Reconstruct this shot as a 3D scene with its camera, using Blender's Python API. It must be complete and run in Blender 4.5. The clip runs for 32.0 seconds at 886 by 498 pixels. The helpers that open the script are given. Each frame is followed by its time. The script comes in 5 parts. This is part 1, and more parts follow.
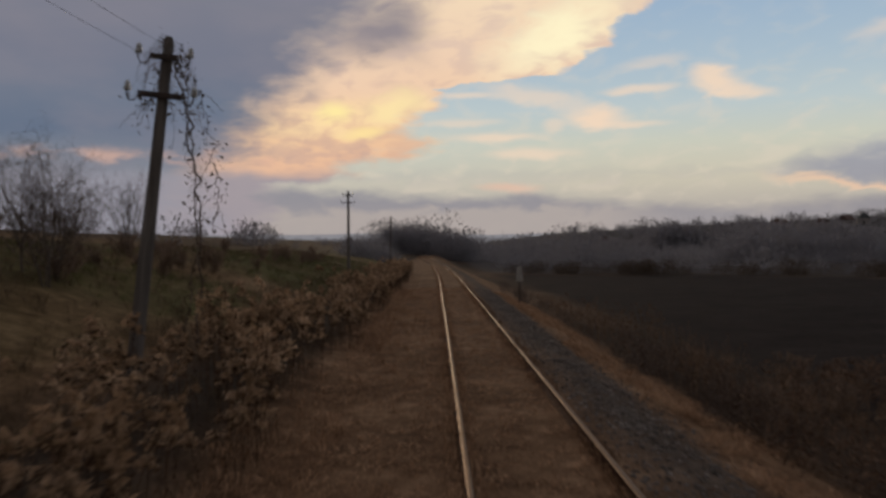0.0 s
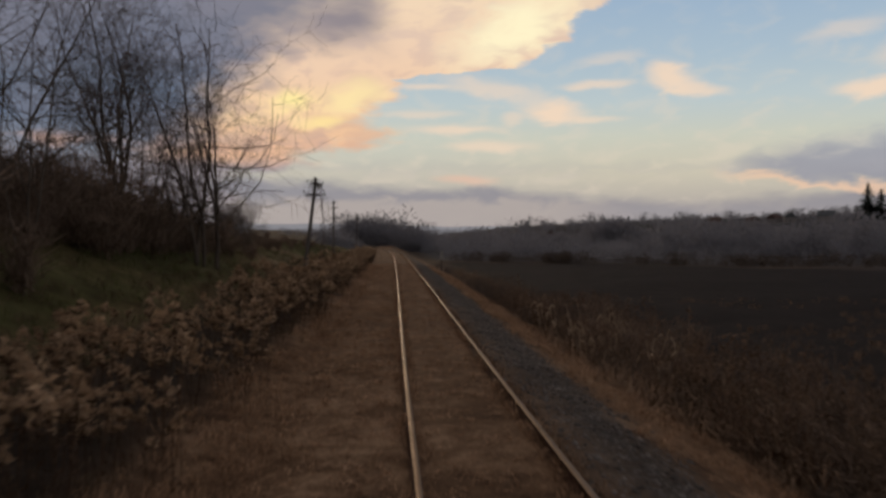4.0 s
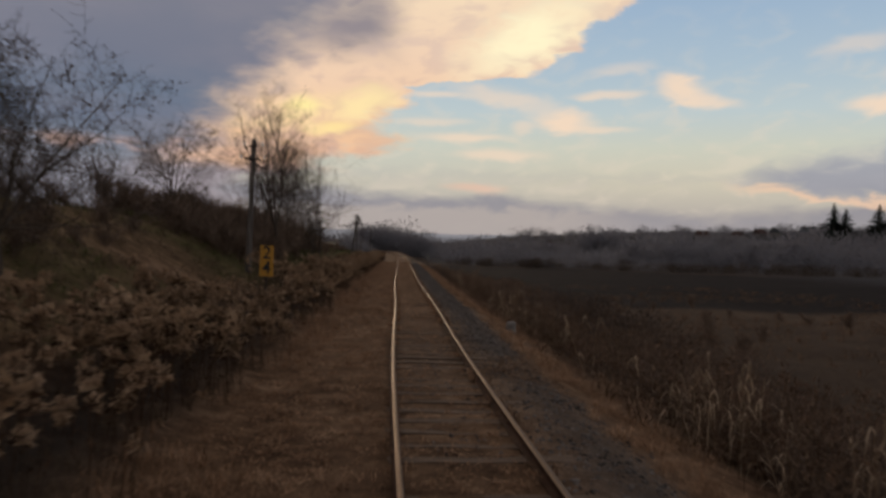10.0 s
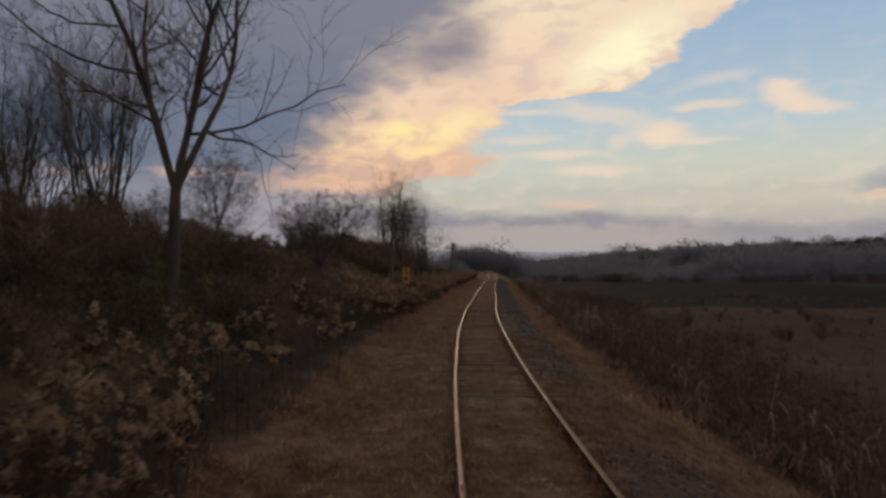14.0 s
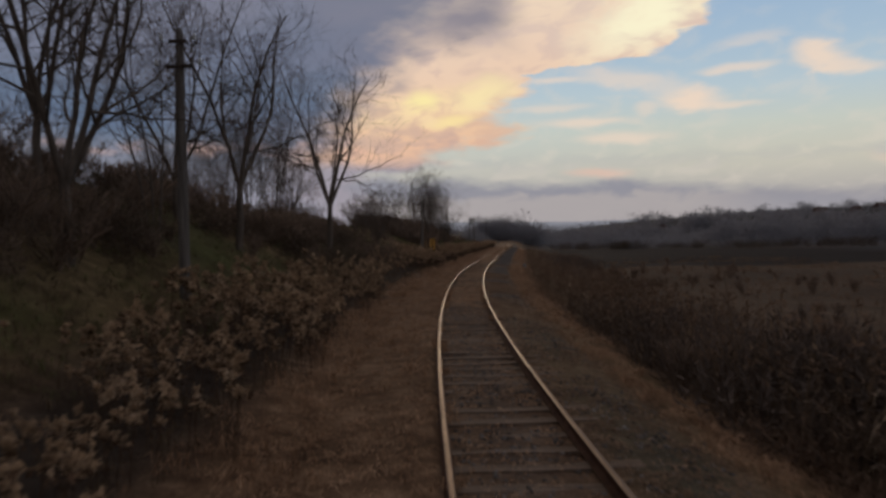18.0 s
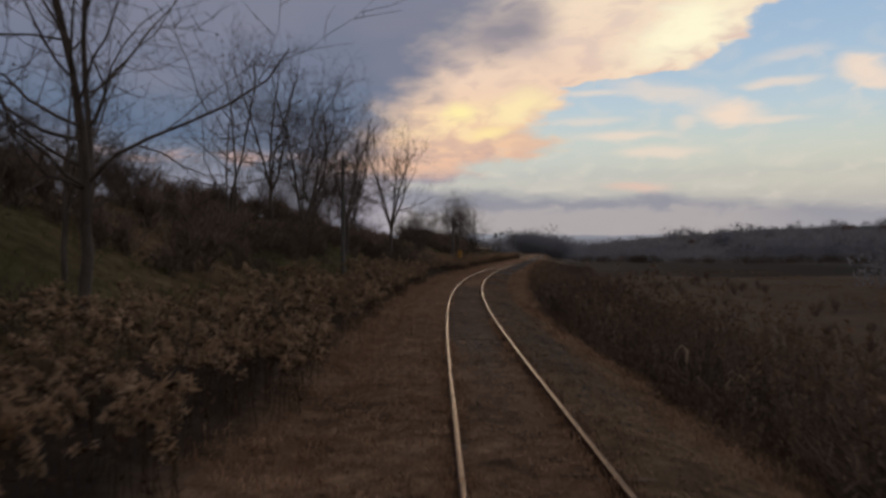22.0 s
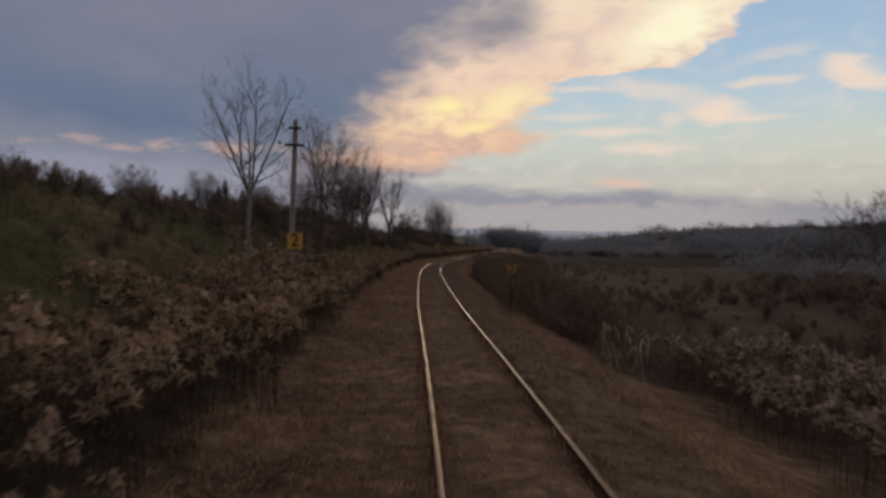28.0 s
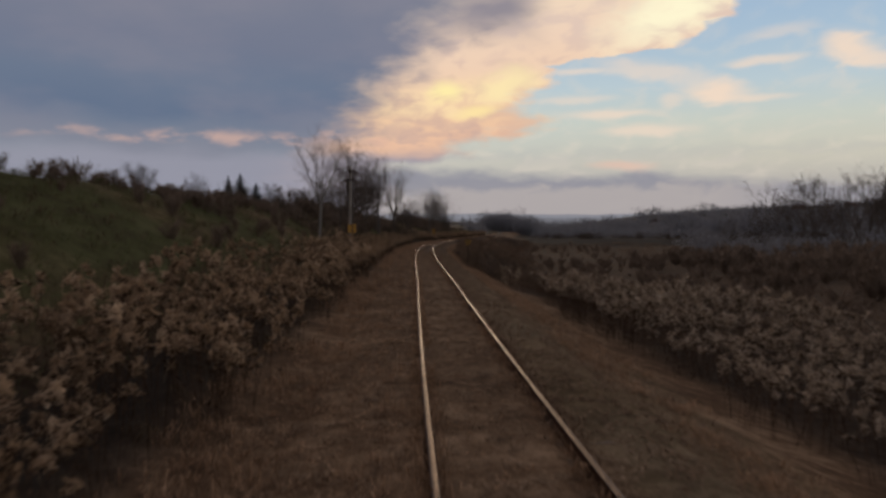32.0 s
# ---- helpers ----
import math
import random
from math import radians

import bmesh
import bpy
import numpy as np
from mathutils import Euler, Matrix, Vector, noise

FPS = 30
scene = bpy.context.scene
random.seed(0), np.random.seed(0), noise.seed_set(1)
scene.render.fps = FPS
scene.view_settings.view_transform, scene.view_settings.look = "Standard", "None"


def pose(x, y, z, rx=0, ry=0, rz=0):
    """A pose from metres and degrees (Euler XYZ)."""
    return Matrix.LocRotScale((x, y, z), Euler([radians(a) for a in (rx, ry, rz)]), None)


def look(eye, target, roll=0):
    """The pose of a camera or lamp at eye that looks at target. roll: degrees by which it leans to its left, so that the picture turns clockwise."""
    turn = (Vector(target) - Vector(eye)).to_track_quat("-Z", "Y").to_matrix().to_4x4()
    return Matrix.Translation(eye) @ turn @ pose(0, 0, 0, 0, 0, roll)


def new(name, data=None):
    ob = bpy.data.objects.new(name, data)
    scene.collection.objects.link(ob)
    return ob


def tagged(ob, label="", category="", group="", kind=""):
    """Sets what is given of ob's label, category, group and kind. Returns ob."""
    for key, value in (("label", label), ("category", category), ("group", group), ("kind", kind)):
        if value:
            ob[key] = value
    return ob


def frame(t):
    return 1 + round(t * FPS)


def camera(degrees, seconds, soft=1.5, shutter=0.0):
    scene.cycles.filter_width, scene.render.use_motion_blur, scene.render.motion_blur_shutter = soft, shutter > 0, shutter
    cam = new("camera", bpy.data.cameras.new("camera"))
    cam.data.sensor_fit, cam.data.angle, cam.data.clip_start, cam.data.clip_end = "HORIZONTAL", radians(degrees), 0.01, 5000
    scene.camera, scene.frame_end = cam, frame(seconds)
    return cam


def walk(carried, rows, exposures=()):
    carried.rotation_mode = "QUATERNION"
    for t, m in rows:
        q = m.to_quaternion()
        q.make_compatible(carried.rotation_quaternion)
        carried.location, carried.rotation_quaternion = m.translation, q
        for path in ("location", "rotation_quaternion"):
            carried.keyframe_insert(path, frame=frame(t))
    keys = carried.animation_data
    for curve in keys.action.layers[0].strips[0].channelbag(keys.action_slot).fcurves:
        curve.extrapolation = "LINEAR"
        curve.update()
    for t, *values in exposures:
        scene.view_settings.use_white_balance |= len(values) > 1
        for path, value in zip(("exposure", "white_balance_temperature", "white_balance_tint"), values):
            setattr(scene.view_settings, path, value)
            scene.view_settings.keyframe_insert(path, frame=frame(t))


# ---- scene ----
PATH = [
    (0, -1.03, 0.00, 2.20, 89.96, 0.45, -0.57), (0.5, -1.05, -3.58, 2.20, 89.31, 0.15, -1.31),
    (1, -1.06, -7.14, 2.20, 88.31, -0.19, -1.11), (1.5, -1.06, -10.67, 2.20, 89.54, -0.30, -2.76),
    (2, -1.06, -14.18, 2.20, 89.87, -0.00, -3.85), (2.5, -1.07, -17.66, 2.20, 89.80, -0.08, -3.60),
    (3, -1.06, -21.11, 2.20, 89.94, -0.06, -3.38), (3.5, -1.04, -24.54, 2.20, 89.63, -0.26, -3.79),
    (4.5, -0.97, -31.32, 2.20, 89.07, -0.53, -3.60), (5.5, -0.91, -37.99, 2.20, 88.52, -0.79, -3.41),
    (6, -0.90, -41.28, 2.20, 88.56, -1.17, -3.59), (6.5, -0.87, -44.55, 2.20, 87.74, -2.50, -3.56),
    (7, -0.84, -47.79, 2.20, 88.82, -3.50, -5.09), (7.5, -0.84, -51.02, 2.20, 88.47, -4.29, -7.90),
    (8, -0.83, -54.21, 2.20, 86.17, -3.99, -7.44), (8.5, -0.77, -57.39, 2.20, 86.51, -5.31, -7.56),
    (9, -0.69, -60.53, 2.20, 87.22, -2.73, -7.66), (9.5, -0.61, -63.66, 2.20, 87.44, -2.14, -5.23),
    (10, -0.50, -66.75, 2.20, 89.87, -1.54, -3.17), (10.5, -0.36, -69.83, 2.20, 90.86, -0.28, -0.66),
    (11, -0.21, -72.88, 2.20, 89.37, -1.15, 0.41), (11.5, -0.03, -75.90, 2.20, 89.88, -1.34, 1.41),
    (12, 0.16, -78.90, 2.20, 89.40, -1.14, 2.96), (12.5, 0.32, -81.88, 2.20, 89.73, -1.07, 3.12),
    (13, 0.51, -84.83, 2.20, 90.22, -0.67, 4.11), (13.5, 0.74, -87.76, 2.20, 90.93, -0.56, 3.90),
    (14, 0.99, -90.66, 2.20, 91.24, 0.03, 4.04), (14.5, 1.27, -93.54, 2.20, 90.57, -0.31, 5.56),
    (15.5, 1.88, -99.21, 2.20, 90.15, 0.25, 6.08), (16.5, 2.57, -104.78, 2.20, 89.74, 0.80, 6.61),
    (17, 2.94, -107.56, 2.20, 89.67, 0.29, 7.15), (17.5, 3.33, -110.33, 2.20, 89.67, 0.86, 6.42),
    (18, 3.72, -113.11, 2.20, 89.13, 1.06, 6.04), (18.5, 4.14, -115.87, 2.20, 89.50, 1.45, 6.72),
    (19, 4.56, -118.64, 2.20, 88.80, -0.02, 7.25), (19.5, 5.00, -121.40, 2.20, 88.59, 0.09, 7.16),
    (20, 5.44, -124.15, 2.20, 88.12, -0.83, 7.83), (20.5, 5.88, -126.91, 2.20, 88.97, 0.22, 7.87),
    (21, 6.32, -129.66, 2.20, 89.93, 0.78, 8.53), (21.5, 6.77, -132.42, 2.20, 90.14, 0.31, 8.33),
    (22, 7.21, -135.17, 2.20, 89.99, 0.04, 8.60), (22.5, 7.66, -137.92, 2.20, 89.93, -0.57, 8.24),
    (23, 8.12, -140.68, 2.20, 89.64, -1.15, 7.76), (23.5, 8.55, -143.43, 2.20, 89.64, -1.12, 8.29),
    (24, 8.99, -146.18, 2.20, 89.15, -1.10, 8.13), (24.5, 9.47, -148.94, 2.20, 88.87, -1.37, 6.93),
    (25, 9.95, -151.71, 2.20, 89.17, -1.15, 8.05), (25.5, 10.46, -154.49, 2.20, 89.05, -1.26, 7.63),
    (26.5, 11.47, -160.12, 2.20, 89.21, -0.79, 7.80), (27.5, 12.48, -165.82, 2.20, 89.38, -0.31, 7.97),
    (28, 12.98, -168.70, 2.20, 89.54, -0.67, 7.52), (28.5, 13.46, -171.60, 2.20, 89.41, -0.43, 7.86),
    (29, 13.95, -174.53, 2.20, 89.28, -0.62, 7.56), (29.5, 14.46, -177.46, 2.20, 89.37, -0.56, 7.55),
    (30, 14.99, -180.42, 2.20, 89.13, -0.22, 8.34), (30.5, 15.50, -183.40, 2.20, 89.03, 0.12, 8.28),
    (31, 16.03, -186.39, 2.20, 88.84, 0.01, 8.70), (31.5, 16.61, -189.40, 2.20, 88.96, 0.65, 8.01),
    (32, 17.21, -192.41, 2.20, 88.46, 0.28, 7.62),
]
# heading of the line, in degrees to the left, every 15 m
HEADING = [13.1, 12.0, 10.9, 9.9, 9.6, 10.2, 9.2, 9.0, 7.5, 5.1, 3.0, 1.4, -0.1, 0.7, -0.0, -0.2, -0.0, -0.0, 0.1, 0.3, 0.7, 1.2, 1.6, 2.1, 2.5]
cam = camera(59.7, 32.0, soft=3.0, shutter=0.35)
walk(cam, [(t, pose(x, y, z, a, b, c)) for t, x, y, z, a, b, c in PATH], exposures=[(0.0, 0.02, 6600, 10), (10.0, 0.06, 6600, 10), (14.5, 0.04, 6400, 10), (17.0, 0.0, 6250, 10), (20.0, 0.03, 6120, 10), (21.5, 0.08, 6150, 10), (26.0, 0.06, 6150, 10), (32.0, 0.06, 6250, 10)])


# ---- colour ----
def lin(c):
    """An sRGB triple of 0 to 255 as linear values."""
    return tuple((v / 255 / 12.92 if v <= 10 else ((v / 255 + 0.055) / 1.055) ** 2.4) for v in c)


def rgba(c):
    return (*lin(c), 1.0)


class Net:
    """A node tree with short calls for the usual nodes."""

    def __init__(self, tree):
        self.t = tree
        tree.nodes.clear()

    def n(self, kind, **props):
        node = self.t.nodes.new(kind)
        for key, value in props.items():
            setattr(node, key, value)
        return node

    def put(self, sock, value):
        if isinstance(value, bpy.types.NodeSocket):
            self.t.links.new(value, sock)
        else:
            sock.default_value = value

    def m(self, op, a, b=0.0, c=0.0, clamp=False):
        node = self.n("ShaderNodeMath", operation=op, use_clamp=clamp)
        for sock, value in zip(node.inputs, (a, b, c)):
            self.put(sock, value)
        return node.outputs[0]

    def smooth(self, v, lo, hi, a=0.0, b=1.0):
        node = self.n("ShaderNodeMapRange", interpolation_type="SMOOTHSTEP")
        for sock, value in zip(node.inputs, (v, lo, hi, a, b)):
            self.put(sock, value)
        return node.outputs[0]

    def ramp(self, v, stops, lo, hi, mode="LINEAR"):
        """Stops: (value of v, colour or number), mapped over lo to hi."""
        r = self.n("ShaderNodeValToRGB")
        self.put(r.inputs[0], self.m("DIVIDE", self.m("SUBTRACT", v, lo), hi - lo, clamp=True))
        cr = r.color_ramp
        cr.interpolation = mode
        while len(cr.elements) < len(stops):
            cr.elements.new(0.5)
        for e, (p, c) in zip(cr.elements, stops):
            e.position = (p - lo) / (hi - lo)
            e.color = c if isinstance(c, tuple) else (c, c, c, 1)
        return r.outputs[0]

    def mix(self, f, a, b, blend="MIX"):
        node = self.n("ShaderNodeMix", data_type="RGBA", blend_type=blend)
        self.put(node.inputs[0], f)
        self.put(node.inputs[6], a)
        self.put(node.inputs[7], b)
        return node.outputs[2]

    def xyz(self, x, y, z=0.0):
        node = self.n("ShaderNodeCombineXYZ")
        for sock, value in zip(node.inputs, (x, y, z)):
            self.put(sock, value)
        return node.outputs[0]

    def noise(self, vec, scale=1.0, detail=4.0, rough=0.55, dist=0.0):
        node = self.n("ShaderNodeTexNoise")
        if vec is not None:
            self.put(node.inputs["Vector"], vec)
        node.inputs["Scale"].default_value = scale
        node.inputs["Detail"].default_value = detail
        node.inputs["Roughness"].default_value = rough
        node.inputs["Distortion"].default_value = dist
        return node.outputs[0]


# ---- sky: sunset behind broken cloud ----
SUN_AZ, SUN_EL = -6.0, 6.0
world = bpy.data.worlds.new("evening_sky")
scene.world = world
world.use_nodes = True
w = Net(world.node_tree)
tc = w.n("ShaderNodeTexCoord")
sep = w.n("ShaderNodeSeparateXYZ")
w.put(sep.inputs[0], tc.outputs["Generated"])
az = w.m("MULTIPLY", w.m("ARCTAN2", sep.outputs[0], sep.outputs[1]), 57.2958)
el = w.m("MULTIPLY", w.m("ARCSINE", sep.outputs[2]), 57.2958)
n1 = w.noise(w.xyz(w.m("MULTIPLY", az, 0.16), w.m("MULTIPLY", el, 0.36), 3.1), 1, 5, 0.52)
n2 = w.noise(w.xyz(w.m("MULTIPLY", az, 0.16), w.m("MULTIPLY", el, 0.36), 9.7), 1, 5, 0.52)
nf = w.noise(w.xyz(w.m("MULTIPLY", az, 0.30), w.m("MULTIPLY", el, 0.85), 5.3), 1, 5, 0.55)
nb = w.noise(w.xyz(w.m("MULTIPLY", az, 0.07), w.m("MULTIPLY", el, 0.16), 1.3), 1, 4, 0.55)
azw = w.m("ADD", az, w.m("MULTIPLY", w.m("SUBTRACT", n1, 0.5), 7.0))
rip = w.noise(w.xyz(w.m("ADD", w.m("MULTIPLY", az, 0.40), w.m("MULTIPLY", el, 0.18)), w.m("ADD", w.m("MULTIPLY", el, 0.92), w.m("MULTIPLY", az, -0.14)), 2.2), 1, 5, 0.5, 0.5)
azw = w.m("ADD", azw, w.m("MULTIPLY", w.m("SUBTRACT", rip, 0.5), 3.6))
elw = w.m("ADD", el, w.m("MULTIPLY", w.m("SUBTRACT", n2, 0.5), 2.2))
# clear sky between the clouds
clear = w.ramp(el, [(0.0, rgba((158, 152, 154))), (2.5, rgba((172, 165, 161))), (5.0, rgba((196, 192, 178))), (7.5, rgba((196, 201, 190))),
                    (10.0, rgba((184, 198, 202))), (13.0, rgba((168, 188, 203))), (17.0, rgba((153, 177, 201))), (30.0, rgba((118, 142, 178)))], 0, 30)
glow = w.m("MULTIPLY", w.smooth(w.m("ABSOLUTE", w.m("SUBTRACT", az, 22.0)), 26.0, 2.0), w.smooth(w.m("ABSOLUTE", w.m("SUBTRACT", el, 5.5)), 4.5, 0.0))
col = w.mix(w.m("MULTIPLY", glow, 0.18), clear, rgba((220, 205, 170)))
# thin veil over the clear part
col = w.mix(w.m("MULTIPLY", w.smooth(rip, 0.45, 0.72), w.smooth(el, 19.0, 7.0, 0.05, 0.32)), col, rgba((224, 210, 192)))


def blob(a0, e0, ra, re, tilt=0.0, soft=0.8):
    """A ragged oval of cloud at azimuth a0 and height e0."""
    da = w.m("SUBTRACT", w.m("ADD", az, w.m("MULTIPLY", w.m("SUBTRACT", n1, 0.5), ra * 1.3)), a0)
    de = w.m("SUBTRACT", w.m("ADD", el, w.m("MULTIPLY", w.m("SUBTRACT", rip, 0.5), re * 2.0)), w.m("ADD", w.m("MULTIPLY", da, tilt), e0))
    r = w.m("SQRT", w.m("ADD", w.m("POWER", w.m("DIVIDE", da, ra), 2.0), w.m("POWER", w.m("DIVIDE", de, re), 2.0)))
    return w.smooth(r, 1.0 + soft * 0.4, 1.0 - soft)


# small lit clouds: azimuth, height, half width, half height, tilt, strength
PUFFS = [(11.6, 9.3, 2.3, 0.85, -0.05, 0.95), (13.4, 8.8, 3.2, 0.30, -0.03, 0.6), (20.2, 11.5, 2.0, 1.2, -0.2, 0.9), (21.6, 10.6, 2.6, 0.5, -0.1, 0.7),
         (4.4, 8.1, 4.2, 0.42, 0.0, 0.7), (7.6, 6.9, 4.0, 0.5, 0.0, 0.65), (7.4, 10.9, 4.2, 1.0, -0.22, 0.55), (14.8, 11.2, 2.8, 0.35, 0.06, 0.65), (2.2, 11.2, 2.4, 0.28, 0.0, 0.6),
         (33.0, 10.0, 3.0, 0.7, 0.05, 0.9), (35.6, 12.3, 2.6, 1.3, 0.2, 0.7), (2.0, 9.2, 3.0, 0.35, 0.0, 0.45), (15.8, 13.0, 2.2, 0.5, 0.1, 0.35), (31.0, 13.8, 3.0, 0.6, 0.1, 0.4), (8.8, 8.9, 1.0, 0.6, 0.0, 0.5)]
for a0, e0, ra, re, ti, k in PUFFS:
    col = w.mix(w.m("MULTIPLY", blob(a0, e0, ra, re, ti), k), col, rgba((239, 214, 190)))
# low bank of haze along the horizon
top = w.ramp(az, [(-60, 0.45), (-10, 0.42), (0, 0.40), (8, 0.37), (14, 0.32), (22, 0.28), (32, 0.34), (60, 0.4)], -60, 60)
lowm = w.smooth(w.m("SUBTRACT", w.m("MULTIPLY", top, 10.0), w.m("ADD", elw, w.m("MULTIPLY", w.m("SUBTRACT", nf, 0.5), 1.6))), -0.5, 0.7)
lowc = w.ramp(el, [(0.0, rgba((156, 152, 156))), (1.6, rgba((158, 153, 156))), (2.6, rgba((147, 144, 150))), (4.0, rgba((140, 139, 148)))], 0, 6)
lowc = w.mix(w.m("MULTIPLY", w.smooth(w.m("ADD", el, w.m("MULTIPLY", w.m("SUBTRACT", rip, 0.5), 2.4)), 3.3, 2.5), w.smooth(az, 19.0, 11.0)), lowc, rgba((172, 163, 160)))
col = w.mix(w.m("MULTIPLY", lowm, 0.92), col, lowc)
col = w.mix(w.m("MULTIPLY", blob(5.2, 4.45, 2.4, 0.42, -0.04), 0.8), col, rgba((222, 188, 168)))
# grey wedge with a lit lower edge
wt = w.ramp(az, [(23, 0.50), (25, 0.57), (30, 0.68), (37, 0.75), (60, 0.85)], 20, 60)
wb = w.ramp(az, [(23, 0.50), (26, 0.47), (32, 0.38), (37, 0.33), (60, 0.3)], 20, 60)
eln = w.m("ADD", el, w.m("ADD", w.m("MULTIPLY", w.m("SUBTRACT", nf, 0.5), 1.0), w.m("MULTIPLY", w.m("SUBTRACT", rip, 0.5), 2.0)))
wm = w.m("MULTIPLY", w.smooth(w.m("SUBTRACT", w.m("MULTIPLY", wt, 10.0), eln), -0.9, 1.3), w.smooth(w.m("SUBTRACT", eln, w.m("MULTIPLY", wb, 10.0)), -0.3, 0.6))
edge = w.m("MULTIPLY", w.smooth(w.m("ABSOLUTE", w.m("SUBTRACT", eln, w.m("SUBTRACT", w.m("MULTIPLY", wb, 10.0), 0.15))), 0.55, 0.05), w.smooth(az, 22.0, 27.0))
col = w.mix(w.m("MULTIPLY", edge, 0.8), col, rgba((232, 196, 168)))
col = w.mix(w.m("MULTIPLY", wm, 0.82), col, w.ramp(eln, [(3, rgba((138, 140, 155))), (6, rgba((148, 151, 166))), (8, rgba((170, 175, 186)))], 0, 10))
# the great cloud: everything to the left of its ragged edge
right = w.ramp(elw, [(3.5, 0.20), (5.0, 0.285), (5.9, 0.325), (6.7, 0.405), (7.6, 0.445), (8.4, 0.430), (9.6, 0.440), (11.0, 0.458), (11.6, 0.485), (12.2, 0.585), (12.5, 0.660), (13.8, 0.700), (16.5, 0.765), (20, 0.90), (30, 1.0)], 0, 30)
dist = w.m("SUBTRACT", w.m("SUBTRACT", w.m("MULTIPLY", right, 50.0), 23.0), azw)
dist = w.m("ADD", dist, w.m("MULTIPLY", w.m("MULTIPLY", w.m("SUBTRACT", nf, 0.5), w.smooth(el, 12.5, 7.0)), 11.0))
cover = w.smooth(dist, w.smooth(el, 11.5, 7.5, -0.3, -2.2), w.smooth(el, 11.5, 7.5, 0.8, 2.6))
left = w.ramp(elw, [(4.5, 0.30), (6.2, 0.36), (7.8, 0.385), (9.0, 0.405), (10.7, 0.430), (12.7, 0.470), (14.0, 0.500), (15.1, 0.505), (17.4, 0.530), (21, 0.66), (30, 0.9)], 0, 30)
inner = w.m("SUBTRACT", azw, w.m("SUBTRACT", w.m("MULTIPLY", left, 50.0), 34.0))
lit = w.m("MULTIPLY", w.smooth(w.m("ADD", inner, w.m("MULTIPLY", w.m("SUBTRACT", nf, 0.5), 4.0)), -2.4, 4.6), w.m("MAXIMUM", w.smooth(az, -6.0, 1.0), w.smooth(el, 16.0, 12.5, 0.45, 1.0)))
grey = w.ramp(elw, [(3.0, rgba((150, 147, 156))), (5.2, rgba((134, 138, 148))), (7.0, rgba((116, 125, 140))), (8.4, rgba((100, 113, 134))), (10.5, rgba((106, 117, 136))), (13.0, rgba((114, 119, 136))), (17.0, rgba((122, 124, 138))), (30.0, rgba((140, 140, 158)))], 0, 30)
grey = w.mix(w.m("MULTIPLY", w.smooth(nb, 0.40, 0.66), 0.5), grey, rgba((134, 131, 142)))
warm = w.ramp(elw, [(4.5, rgba((214, 174, 154))), (6.5, rgba((234, 190, 156))), (8.5, rgba((240, 202, 162))), (11.0, rgba((238, 204, 174))), (14.0, rgba((236, 206, 180))), (18.0, rgba((240, 216, 186)))], 0, 30)
warm = w.mix(w.m("MULTIPLY", w.smooth(rip, 0.56, 0.36), 0.5), warm, w.ramp(el, [(5, rgba((200, 164, 150))), (9, rgba((214, 176, 154))), (14, rgba((208, 184, 174)))], 0, 30))
warm = w.mix(w.m("MULTIPLY", w.m("MULTIPLY", w.smooth(nf, 0.52, 0.38), w.smooth(el, 9.5, 6.5)), 0.4), warm, rgba((176, 152, 152)))
warm = w.mix(w.m("MULTIPLY", blob(-7.0, 9.6, 4.6, 1.5, 0.12, 0.9), w.smooth(rip, 0.36, 0.58, 0.2, 0.85)), warm, rgba((251, 221, 170)))
warm = w.mix(w.m("MULTIPLY", blob(-2.8, 10.4, 2.6, 1.3, 0.2, 0.9), 0.75), warm, rgba((252, 231, 172)))
warm = w.mix(w.m("MULTIPLY", blob(9.2, 15.2, 5.0, 2.4, 0.35, 0.9), 0.95), warm, rgba((253, 243, 204)))
warm = w.mix(w.m("MULTIPLY", blob(-7.5, 9.9, 1.5, 0.8, 0.0, 0.9), 0.9), warm, rgba((255, 236, 165)))
warm = w.mix(w.m("MULTIPLY", blob(-5.0, 8.5, 2.2, 0.5, 0.1, 0.9), 0.8), warm, rgba((254, 228, 160)))
body = w.mix(lit, grey, warm)
body = w.mix(w.m("MULTIPLY", blob(-3.4, 15.9, 3.4, 1.9, 0.3, 1.0), 0.8), body, rgba((132, 127, 138)))
# thin pink streaks under the grey
pink = w.m("MULTIPLY", w.m("MULTIPLY", w.smooth(w.m("ABSOLUTE", w.m("SUBTRACT", elw, w.m("ADD", w.m("MULTIPLY", az, 0.004), 6.7))), 0.8, 0.05), w.smooth(nf, 0.45, 0.64)), w.smooth(az, -42.0, -24.0, 0.3, 1.0))
body = w.mix(w.m("MULTIPLY", w.m("MULTIPLY", pink, w.smooth(az, -8.0, -12.0)), 0.6), body, rgba((218, 176, 156)))
underm = w.m("MULTIPLY", w.smooth(elw, 6.0, 4.8), 0.85)
body = w.mix(underm, body, rgba((148, 147, 158)))
col = w.mix(cover, col, body)
